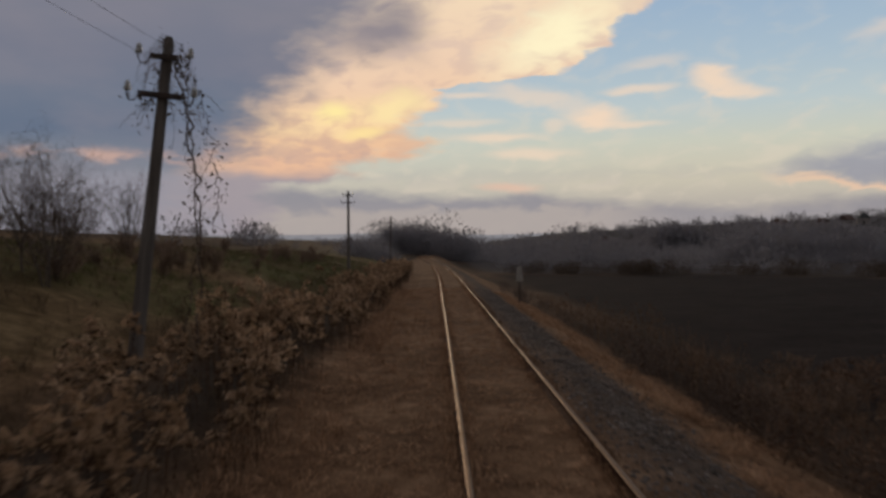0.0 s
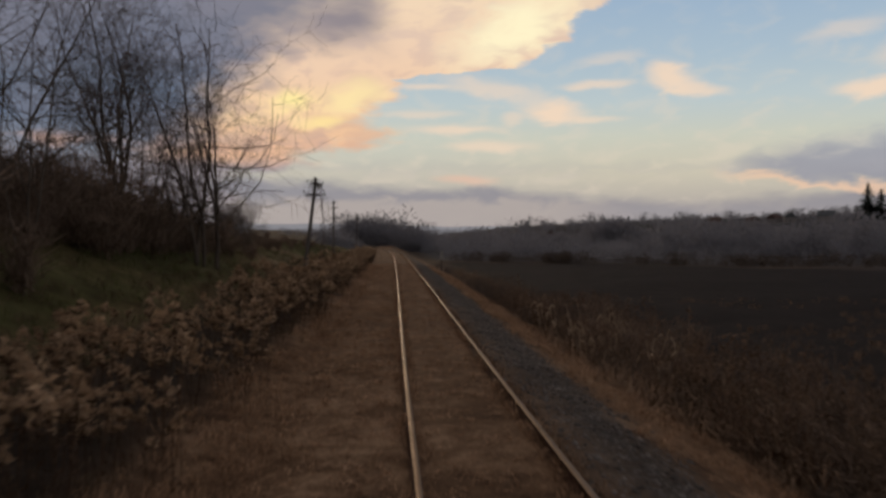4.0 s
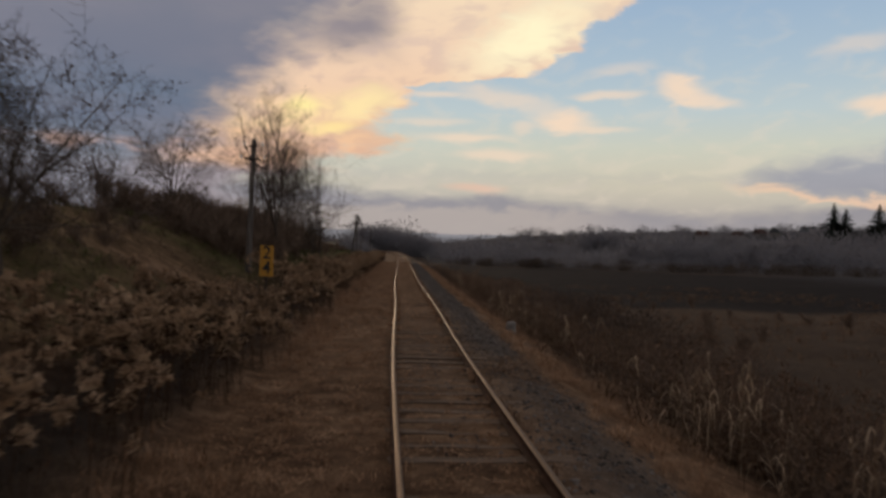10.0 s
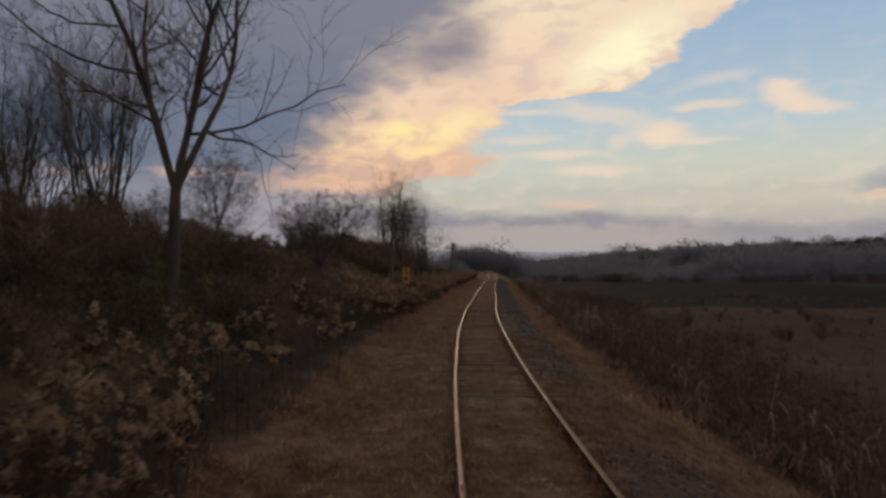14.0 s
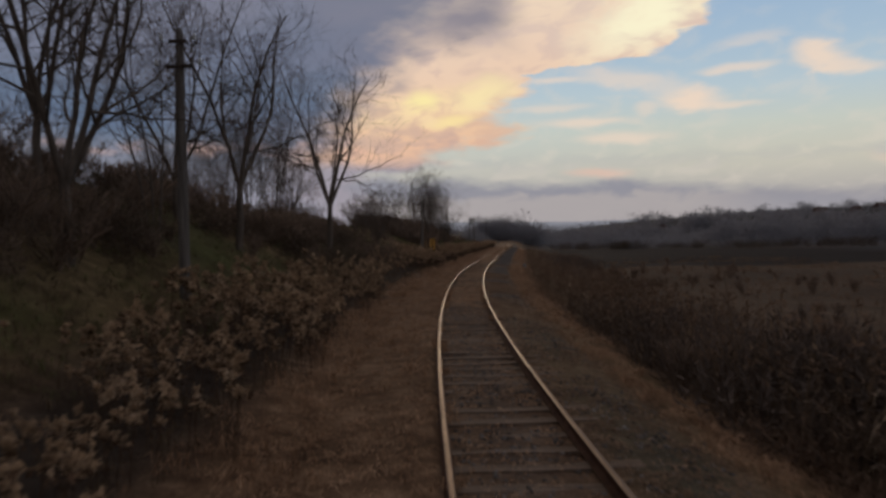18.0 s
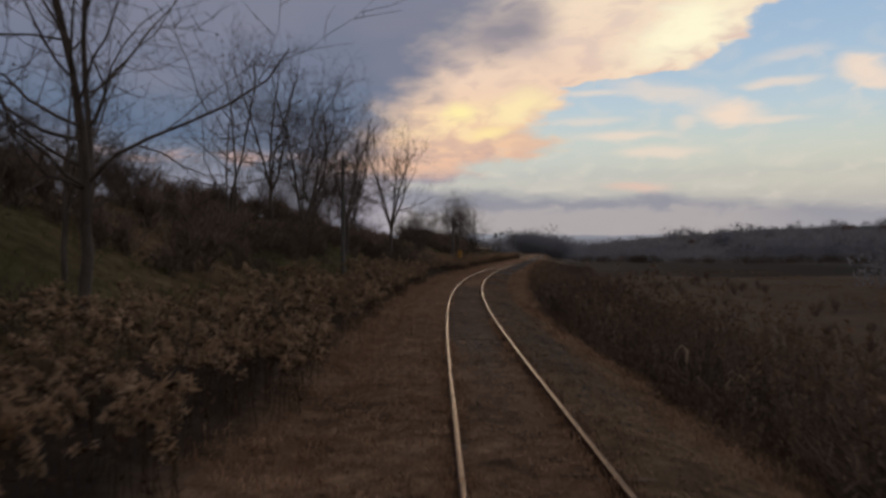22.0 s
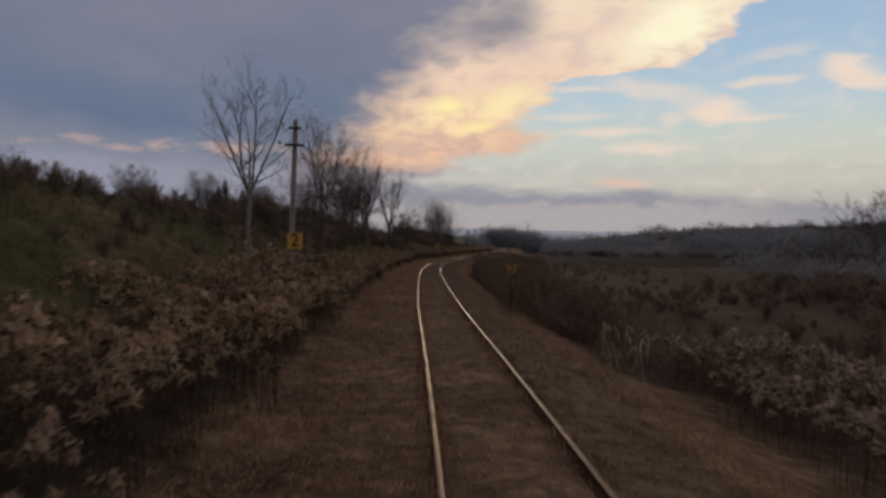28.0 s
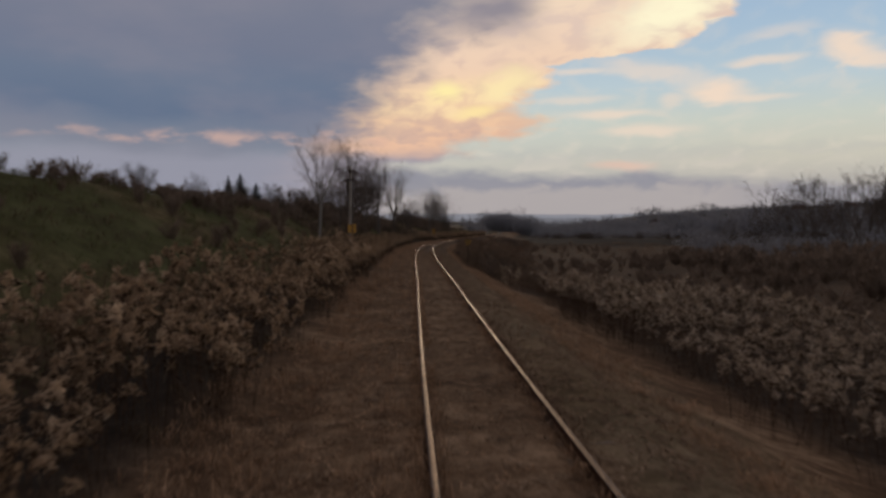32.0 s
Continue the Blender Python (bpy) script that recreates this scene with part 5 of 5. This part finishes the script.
# ---- brushwood on the bank ----
def build_brushwood():
    rng = np.random.default_rng(31)
    thorn = brush_templates(7, 9, 330, 0.55, 0.0, 0.007)
    S, D, Z = [], [], []
    for n, (s0, s1), (d0, d1), (h0, h1) in [(85, (-14, 9), (-15, -8.6), (1.4, 2.8)), (34, (3, 14), (-13, -7.8), (1.0, 1.7)), (70, (-33, -13), (-15, -7.2), (1.4, 3.2)), (120, (-120, -78), (-15, -7.6), (1.2, 2.7)), (70, (-76, -34), (-18, -8.5), (0.9, 1.9)), (190, (-205, -120), (-18, -7.4), (0.6, 1.5)),
                                           (40, (12, 70), (-14, -9), (0.7, 1.6)), (45, (-160, -136), (-17, -10), (0.8, 1.5)), (26, (-135, -104), (4.6, 8.0), (1.0, 1.7)), (20, (-103, -96), (5.0, 7.6), (2.2, 3.0)), (110, (-60, 26), (5.2, 11), (1.1, 2.1)), (40, (-78, -50), (5.2, 11), (0.8, 1.5)), (40, (-90, 0), (12, 30), (0.8, 2.0)), (90, (-141, -97), (4.2, 8.5), (1.5, 2.5))]:
        S.append(rng.uniform(s0, s1, n)), D.append(rng.uniform(d0, d1, n)), Z.append(rng.uniform(h0, h1, n))
    x, y = line(np.concatenate(S), np.concatenate(D))
    stuff("brushwood", thorn, x, y, np.concatenate(Z), rng, [M_BRUSH], "tangled brown brushwood and brambles covering the bank", "brushwood", 0.1)


build_brushwood()


def build_brambles():
    """Low dark bramble mounds on both banks."""
    rng = np.random.default_rng(57)
    S, D, H = [], [], []
    for n, (s0, s1), (d0, d1), (h0, h1), gap in [(620, (-150, 20), (4.9, 9.5), (0.7, 1.5), 0.05), (46, (-58, 24), (5.6, 10), (1.6, 2.3), -0.3), (120, (-58, 24), (5.0, 13), (1.1, 1.58), -0.3), (150, (-81, -57), (-11, -5.4), (0.6, 1.5), -0.5), (46, (-14, 3), (-14.5, -9.2), (1.5, 3.0), -0.9), (24, (-80, -56), (-15, -9), (0.9, 1.8), -0.8), (110, (-141, -100), (3.3, 5.2), (0.45, 0.95), -0.3),
                                               (16, (-32, -14), (-13, -8.6), (1.0, 1.9), -0.6), (110, (-145, -104), (-11, -6.4), (0.6, 1.3), 0.0), (40, (-104, -82), (-12, -7.6), (0.7, 1.5), -0.3)]:
        s, d = rng.uniform(s0, s1, n), rng.uniform(d0, d1, n)
        x, y = line(s, d)
        keep = wave(x, y, 2.6, 41) + 0.8 * wave(x, y, 9, 27) > gap
        S.append(s[keep]), D.append(d[keep]), H.append(rng.uniform(h0, h1, keep.sum()))
    s, d, h = np.concatenate(S), np.concatenate(D), np.concatenate(H)
    x, y = line(s, d)
    low, high = dome_templates(7, 33, 340, 0.62, 0.014), dome_templates(5, 35, 1500, 0.62, 0.005, 0.13)
    for pick, shape, mat, label in [((d > 0) & (h < 1.6), low, M_BRAMBLE, "dry bramble mounds at the foot of the embankment"), ((d < 0) & (h < 1.4), low, M_LEAF, "dark bramble mounds on the bank"),
                                    (((d > 0) & (h >= 1.6)) | ((d < 0) & (h >= 1.4)), high, M_BRUSH, "tall dark thickets beside the track")]:
        stuff("brambles", shape, x[pick], y[pick], h[pick], rng, [mat], label, "brambles", 0.08)


build_brambles()


def build_thorns():
    """Dark thorn bushes between the track and the field."""
    rng = np.random.default_rng(83)
    S, D, H = [], [], []
    for n, (s0, s1), (d0, d1), (h0, h1) in [(16, (-103, -98), (5.0, 7.4), (2.2, 2.9)), (34, (-138, -104), (4.4, 7.5), (1.5, 2.2)), (16, (-97, -84), (4.8, 7.0), (1.5, 2.3)), (22, (-40, -8), (6.0, 10.5), (1.7, 2.6)), (16, (-6, 26), (4.6, 8), (0.9, 1.6)), (14, (10, 60), (3.6, 6.0), (0.7, 1.3))]:
        S.append(rng.uniform(s0, s1, n)), D.append(rng.uniform(d0, d1, n)), H.append(rng.uniform(h0, h1, n))
    x, y = line(np.concatenate(S), np.concatenate(D))
    stuff("thorn_bushes", dome_templates(6, 37, 1100, 0.55, 0.0075, 0.13), x, y, np.concatenate(H), rng, [M_THORN], "dark leafless thorn bushes below the track", "bushes", 0.06)


build_thorns()


# ---- dry herbs beside the line ----
def herb_templates(count, seed, head=26, height=1.25, fluff=0.075):
    """Dead goldenrod: a stem, curled leaves and a drooping feathery head."""
    rng = np.random.default_rng(seed)
    out = []
    for _ in range(count):
        h = height * rng.uniform(0.75, 1.2)
        bend = rng.normal(0, 0.10, 2)
        pts = [np.array([bend[0] * f * f, bend[1] * f * f, h * f]) for f in (0, 0.35, 0.7, 1.0)]
        v, t = strand(pts, 0.0045, 3)
        V, T, I = [v], [t], [np.zeros(len(t), int)]
        base = len(v)
        for k in range(8):
            f = rng.uniform(0.2, 0.95)
            p = np.array([bend[0] * f * f, bend[1] * f * f, h * f])
            a_ = rng.uniform(0, 6.28)
            d = np.array([math.cos(a_), math.sin(a_), rng.uniform(-0.9, 0.2)]) * rng.uniform(0.05, 0.12)
            n = np.array([-d[1], d[0], 0]) * 0.16
            V.append(np.array([p, p + d * 0.5 + n, p + d, p + d * 0.5 - n]))
            T.append(np.array([(0, 1, 2), (0, 2, 3)]) + base)
            I.append(np.zeros(2, int))
            base += 4
        # arching sprays, each a soft plume of small down-hung tufts
        sprays = rng.integers(4, 7)
        for q in range(sprays):
            a_ = rng.uniform(0, 6.28)
            reach = rng.uniform(0.05, 0.17)
            out_d = np.array([math.cos(a_), math.sin(a_), 0]) * reach
            c0 = pts[-1] + np.array([0, 0, -rng.uniform(0.0, 0.16)])
            for k in range(head // sprays):
                f = rng.uniform(0, 1)
                c = c0 + out_d * f + np.array([0, 0, 0.16 * f - 0.20 * f * f]) + rng.normal(0, fluff * 0.22, 3) * (1.15 - 0.6 * f)
                u = rng.normal(0, fluff * 0.30, 3) + out_d * 0.12
                w_ = rng.normal(0, fluff * 0.22, 3)
                V.append(np.array([c - u * 0.6 - w_ * 0.3, c + u, c + w_]))
                T.append(np.array([(0, 1, 2)]) + base)
                # upper tufts pale, lower ones stem-dark: a lit rim put into the colour
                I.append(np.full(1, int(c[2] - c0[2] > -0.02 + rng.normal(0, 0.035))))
                base += 3
        out.append((np.concatenate(V), np.concatenate(T), np.concatenate(I)))
    return out


def build_herbs():
    rng = np.random.default_rng(3)
    tall = herb_templates(14, 2, 62, 1.02, 0.092)
    n = 20000
    s = -208 + 285 * rng.uniform(0, 1, n)
    d = -2.9 - 3.6 * rng.uniform(0, 1, n) ** 1.1 - 0.35 * np.abs(np.sin(s * 0.9) + np.sin(s * 0.37 + 1))
    x, y = line(s, d)
    thin = np.interp(s, [-208, -84, -79, -64, -59, 80], [1, 1, 0.08, 0.08, 1, 0.8])
    clump = wave(x, y, 1.6, 2) + 0.7 * wave(x, y, 6, 9)
    keep = (clump > -0.75 - 0.15 * (d + 5)) & (rng.uniform(0, 1, n) < thin) & (rng.uniform(0, 1, n) < np.clip((d + 6.1 - np.interp(s, [-22, -14], [0, 0.8])) / 1.2, 0, 1))
    knot = wave(x, y, 0.34, 71) + 0.5 * wave(x, y, 0.8, 75)
    keep &= knot > -0.45
    size = rng.uniform(0.9, 1.04, keep.sum()) * np.clip(0.92 + 0.28 * clump[keep], 0.6, 1.35) * np.clip(0.98 + 0.26 * knot[keep], 0.72, 1.3) * np.clip((-d[keep] - 2.1) / 0.9, 0.7, 1)
    # low growth in front of the distance sign
    s, d = s[keep], d[keep]
    size = np.where((s > -47) & (s < -39.5) & (d < -4.0), size * 0.55, size)
    x, y, s = x[keep], y[keep], s + rng.normal(0, 4, keep.sum())
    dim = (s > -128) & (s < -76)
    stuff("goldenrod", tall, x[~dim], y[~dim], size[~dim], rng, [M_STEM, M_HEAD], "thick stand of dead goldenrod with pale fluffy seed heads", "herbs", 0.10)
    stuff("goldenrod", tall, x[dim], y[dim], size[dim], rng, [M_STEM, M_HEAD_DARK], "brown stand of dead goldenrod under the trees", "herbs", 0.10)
    n = 5200
    s = rng.uniform(-208, -146, n)
    d = 3.6 + 12.5 * rng.uniform(0, 1, n) ** 1.2
    x, y = line(s, d)
    clump = wave(x, y, 1.8, 12) + 0.8 * wave(x, y, 7, 3)
    keep = (clump > -0.5) & (d > 3.6 + np.interp(s, [-208, -175, -160, -146], [1.9, 2.0, 2.2, 3.0]) + 0.9 * wave(x, y, 3, 1))
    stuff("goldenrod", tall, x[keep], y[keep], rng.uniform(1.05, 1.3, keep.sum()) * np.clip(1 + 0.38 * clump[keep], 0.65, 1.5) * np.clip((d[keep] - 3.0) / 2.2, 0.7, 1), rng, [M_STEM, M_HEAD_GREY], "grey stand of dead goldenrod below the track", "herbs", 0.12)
    # dark tall weeds on the low side
    weeds = herb_templates(10, 6, 16, 1.35, 0.08)
    n = 9600
    s = rng.uniform(-150, 45, n)
    d = np.interp(s, [-150, -142, -140, -132, -122, -100, -90, 45], [4.7, 4.2, 2.55, 2.9, 3.6, 3.8, 4.1, 4.25]) + 6.0 * rng.uniform(0, 1, n) ** 1.2
    x, y = line(s, d)
    clump = wave(x, y, 1.7, 22) + 0.8 * wave(x, y, 8, 13)
    keep = (clump > -0.55) | ((s < -138.5) & (s > -142) & (d < 5.5))
    size = rng.uniform(0.6, 1.15, keep.sum()) * np.interp(s[keep], [-172, -142, -138, -100, -92, -60, -20, 10, 45], [1.0, 1.0, 1.4, 1.4, 1.15, 1.1, 0.95, 0.7, 0.8]) * np.clip(1 + 0.5 * clump[keep], 0.55, 1.45)
    stuff("tall_weeds", weeds, x[keep], y[keep], size, rng, [M_DOCK, M_CANE], "dark dead weeds crowding the foot of the embankment", "weeds", 0.14)


build_herbs()


def reed_templates(count, seed):
    rng = np.random.default_rng(seed)
    out = []
    for _ in range(count):
        h = rng.uniform(1.1, 1.9)
        lean_ = rng.normal(0, 0.16, 2)
        pts = [np.array([lean_[0] * h * f, lean_[1] * h * f, h * f]) for f in (0, 0.5, 1)]
        v, t = strand(pts, 0.007, 3)
        V, T, base = [v], [t], len(v)
        for k in range(rng.integers(4, 8)):
            f = rng.uniform(0.3, 1.0)
            p = pts[0] + (pts[2] - pts[0]) * f
            a_ = rng.uniform(0, 6.28)
            d = np.array([math.cos(a_), math.sin(a_), 0])
            L = rng.uniform(0.25, 0.5)
            n = np.array([-d[1], d[0], 0]) * 0.015
            q1, q2, q3 = p + d * L * 0.35 + (0, 0, 0.12), p + d * L * 0.7 - (0, 0, 0.02), p + d * L * 0.85 - (0, 0, 0.30)
            V.append(np.array([p - n, p + n, q1 - n, q1 + n, q2 - n, q2 + n, q3]))
            T.append(np.array([(0, 1, 2), (1, 3, 2), (2, 3, 4), (3, 5, 4), (4, 5, 6)]) + base)
            base += 7
        out.append((np.concatenate(V), np.concatenate(T), np.zeros(sum(len(q) for q in T), int)))
    return out


def build_reeds():
    rng = np.random.default_rng(14)
    n = 1300
    s = rng.uniform(-150, 2, n)
    d = 4.3 + 4.6 * rng.uniform(0, 1, n) ** 1.5
    x, y = line(s, d)
    keep = wave(x, y, 2.2, 31) + 0.6 * wave(x, y, 9, 17) > 0.3
    s2, d2 = np.repeat([-10.5, -5.0, -1.0, -29.5, -62, -66, -128.5, -131.5, -125.5, -120.5, -116.5], 3), np.repeat([4.9, 4.6, 4.8, 4.8, 4.9, 5.2, 4.7, 5.2, 5.6, 4.6, 4.9], 3)
    x2, y2 = line(s2 + rng.normal(0, 0.35, len(s2)), d2 + rng.normal(0, 0.3, len(s2)))
    stuff("reeds", reed_templates(9, 8), x2, y2, rng.uniform(0.7, 1.05, len(s2)), rng, [M_REED], "tall pale broken reeds standing above the weeds", "reeds", 0.10)
    stuff("reeds", reed_templates(9, 4), x[keep], y[keep], rng.uniform(0.6, 1.0, keep.sum()), rng, [M_REED], "pale broken reeds with drooping dry leaves", "reeds", 0.12)


build_reeds()


# ---- grass ----
def tuft_templates(count, seed, blades, reach, high, width=0.007):
    rng = np.random.default_rng(seed)
    out = []
    for _ in range(count):
        V, T, base = [], [], 0
        for k in range(blades):
            a_ = rng.uniform(0, 6.28)
            d = np.array([math.cos(a_), math.sin(a_), 0])
            n = np.array([-d[1], d[0], 0]) * width * rng.uniform(0.6, 1.3)
            p = np.array([rng.normal(0, 0.05), rng.normal(0, 0.05), 0])
            L, hh = reach * rng.uniform(0.4, 1.2), high * rng.uniform(0.4, 1.2)
            q = p + d * L * 0.45 + (0, 0, hh)
            e_ = p + d * L + (0, 0, hh * rng.uniform(0.1, 0.8))
            V.append(np.array([p, q - n, q + n, e_]))
            T.append(np.array([(0, 2, 1), (1, 2, 3)]) + base)
            base += 4
        out.append((np.concatenate(V), np.concatenate(T), np.zeros(2 * blades, int)))
    return out


def build_grass():
    rng = np.random.default_rng(9)
    mat_ = tuft_templates(10, 1, 8, 0.17, 0.055, 0.007)
    long_ = tuft_templates(10, 2, 10, 0.26, 0.19, 0.006)

    def sow(name, templates, n, s0, s1, d0, d1, lo, hi, mat, label, keepf=None):
        s, d = rng.uniform(s0, s1, n), rng.uniform(d0, d1, n)
        x, y = line(s, d)
        if keepf is not None:
            k = keepf(s, d, x, y)
            s, d, x, y = s[k], d[k], x[k], y[k]
        stuff(name, templates, x, y, rng.uniform(lo, hi, len(x)), rng, [mat], label, "grass", 0.15, 0.01)

    sow("dry_grass", mat_, 17000, -206, 45, -3.1, -0.86, 0.6, 1.3, M_STRAW, "matted straw-coloured grass beside the rail", lambda s, d, x, y: rng.uniform(0, 1, len(s)) < np.interp(s, [-118, -105], [0.45, 1]))
    sow("dry_grass", mat_, 7000, -206, -108, -3.1, -0.86, 0.6, 1.4, M_BROWN, "matted brown grass beside the rail", lambda s, d, x, y: wave(x, y, 2.0, 90) > -0.6)
    sow("dry_grass", mat_, 3500, -120, -84, 0.9, 2.6, 0.5, 1.1, M_BROWN, "thin brown grass on the stony shoulder")
    sow("dry_grass", mat_, 4200, -206, -108, -0.66, 0.66, 0.5, 1.2, M_BROWN, "matted brown grass between the rails", lambda s, d, x, y: rng.uniform(0, 1, len(s)) < np.clip(sward(y) + 0.3 * wave(x, y, 0.8, 5), 0.03, 1))
    sow("dry_grass", mat_, 11000, -206, 45, -0.66, 0.66, 0.5, 1.1, M_STRAW, "matted straw-coloured grass between the rails", lambda s, d, x, y: (rng.uniform(0, 1, len(s)) < np.interp(s, [-116, -106], [0.25, 1])) & (rng.uniform(0, 1, len(s)) < np.clip(sward(y) + 0.3 * wave(x, y, 0.8, 5), 0.03, 1)))
    edge_ = tuft_templates(10, 3, 7, 0.10, 0.15, 0.006)
    for off in (-0.86, -0.66, 0.66, 0.87):
        sow("rail_grass", edge_, 4200, -206, 100, off - 0.045, off + 0.045, 0.45, 1.15, M_STRAW if off < 0.7 else M_BROWN, "dry grass leaning against the rail", lambda s, d, x, y: (wave(x, y, 1.1, 60 + off) + 0.6 * wave(x, y, 4.5, 64 + off) > np.where(sward(y) > 0.75, -0.35, 0.45)))
    sow("dry_tufts", long_, 6000, -206, 45, -3.0, -0.95, 0.35, 0.85, M_STRAW, "straw-coloured tufts in the matted grass", lambda s, d, x, y: wave(x, y, 0.9, 44) + 0.5 * wave(x, y, 3, 48) > 0.1)
    sow("grass_fringe", long_, 14000, -206, 45, 2.2, 4.8, 0.4, 1.0, M_STRAW, "orange-brown tussocks along the edge of the ballast", lambda s, d, x, y: (wave(x, y, 1.5, 4) + 0.5 * wave(x, y, 5, 8) > -0.15) & (np.abs(d - 3.5) < 0.8 + 0.5 * rng.uniform(0, 1, len(s))))
    thick_ = tuft_templates(8, 5, 26, 0.34, 0.15, 0.006)
    sow("tussocks", thick_, 2600, -206, 45, 2.35, 3.7, 0.55, 1.25, M_STRAW, "pale matted tussocks on the edge of the ballast", lambda s, d, x, y: wave(x, y, 0.8, 52) + 0.6 * wave(x, y, 3.2, 55) > 0.0)
    sow("tussocks", thick_, 1700, -206, 45, -3.2, -1.0, 0.45, 0.95, M_STRAW, "pale matted tussocks beside the track", lambda s, d, x, y: wave(x, y, 0.7, 82) + 0.6 * wave(x, y, 2.6, 85) > 0.25)
    sow("tussocks", thick_, 420, -80, 5, 3.7, 6.2, 1.6, 3.0, M_BROWN, "tall brown tussocks among the weeds", lambda s, d, x, y: wave(x, y, 1.9, 95) > 0.0)
    sow("dry_grass", mat_, 3800, -84, -46, 0.9, 2.5, 0.6, 1.3, M_BROWN, "brown grass creeping over the ballast", lambda s, d, x, y: wave(x, y, 4, 3) < 0.1)
    sow("dry_grass", mat_, 11000, -206, -118, 0.86, 4.2, 0.7, 1.4, M_BROWN, "matted brown grass on the low side of the track", lambda s, d, x, y: rng.uniform(0, 1, len(s)) < np.interp(s, [-124, -118], [1, 0.2]))
    sow("grass_fringe", long_, 5200, -206, 45, -3.6, -2.3, 0.5, 1.25, M_STRAW, "pale dry tussocks at the foot of the bank", lambda s, d, x, y: wave(x, y, 1.3, 14) + 0.5 * wave(x, y, 6, 18) > -0.15)
    sow("foot_grass", long_, 6000, -206, 60, -7.5, -3.4, 0.5, 1.2, M_WEED, "rough dark grass among the dead herbs")
    sow("bank_grass", long_, 7500, -206, 75, -18, -5.2, 0.7, 1.6, M_WEED, "dull brown winter grass on the bank")
    sow("green_grass", long_, 11500, -206, 75, -14, -5.0, 0.6, 1.4, M_GREEN, "faded green grass patches on the bank", lambda s, d, x, y: (wave(x, y, 6, 5) > -0.4) & ((s > -18) | (rng.uniform(0, 1, len(s)) < 0.75)))
    sow("field_grass", long_, 7000, -190, 30, 7, 46, 0.9, 2.2, M_BROWN, "tall faded grass in the low field", lambda s, d, x, y: wave(x, y, 9, 25) > -0.2)


build_grass()


# ---- ballast ----
def build_ballast():
    rng = np.random.default_rng(6)
    kinds = []
    for k in range(8):
        v = np.array([(1, 0, 0), (-1, 0, 0), (0, 1, 0), (0, -1, 0), (0, 0, 0.8), (0, 0, -0.8)], float) * rng.uniform(0.65, 1.2, (6, 3)) + rng.normal(0, 0.12, (6, 3))
        t = np.array([(0, 2, 4), (2, 1, 4), (1, 3, 4), (3, 0, 4), (2, 0, 5), (1, 2, 5), (3, 1, 5), (0, 3, 5)])
        kinds.append((v, t, np.zeros(8, int)))
    n = 34000
    s = -135 + 180 * rng.uniform(0, 1, n)
    d = rng.normal(1.62, 0.5, n)
    x, y = line(s, d)
    keep = (d > 0.84) & (d < 2.75) & (rng.uniform(0, 1, n) < np.interp(s, [-126, -120, -90, -82, -50, -40, 45], [0.0, 0.5, 0.4, 0.45, 0.7, 1, 1])) & (wave(x, y, 1.4, 3) > -0.75) & ((s > -45) | (wave(x, y, 4, 3) > -0.3))
    m = 4200
    s2 = np.concatenate([rng.uniform(-118, -86, m * 5 // 8), rng.uniform(-58, -37, m // 12)])
    d2 = rng.uniform(-0.66, 0.66, len(s2))
    x2, y2 = line(s2, d2)
    X, Y = np.concatenate([x[keep], x2]), np.concatenate([y[keep], y2])
    stuff("ballast", kinds, X, Y, rng.uniform(0.018, 0.05, len(X)), rng, [M_STONE], "grey crushed-stone ballast on the shoulder of the track", "gravel", 0.2, 0.004)


build_ballast()

build_sleepers()
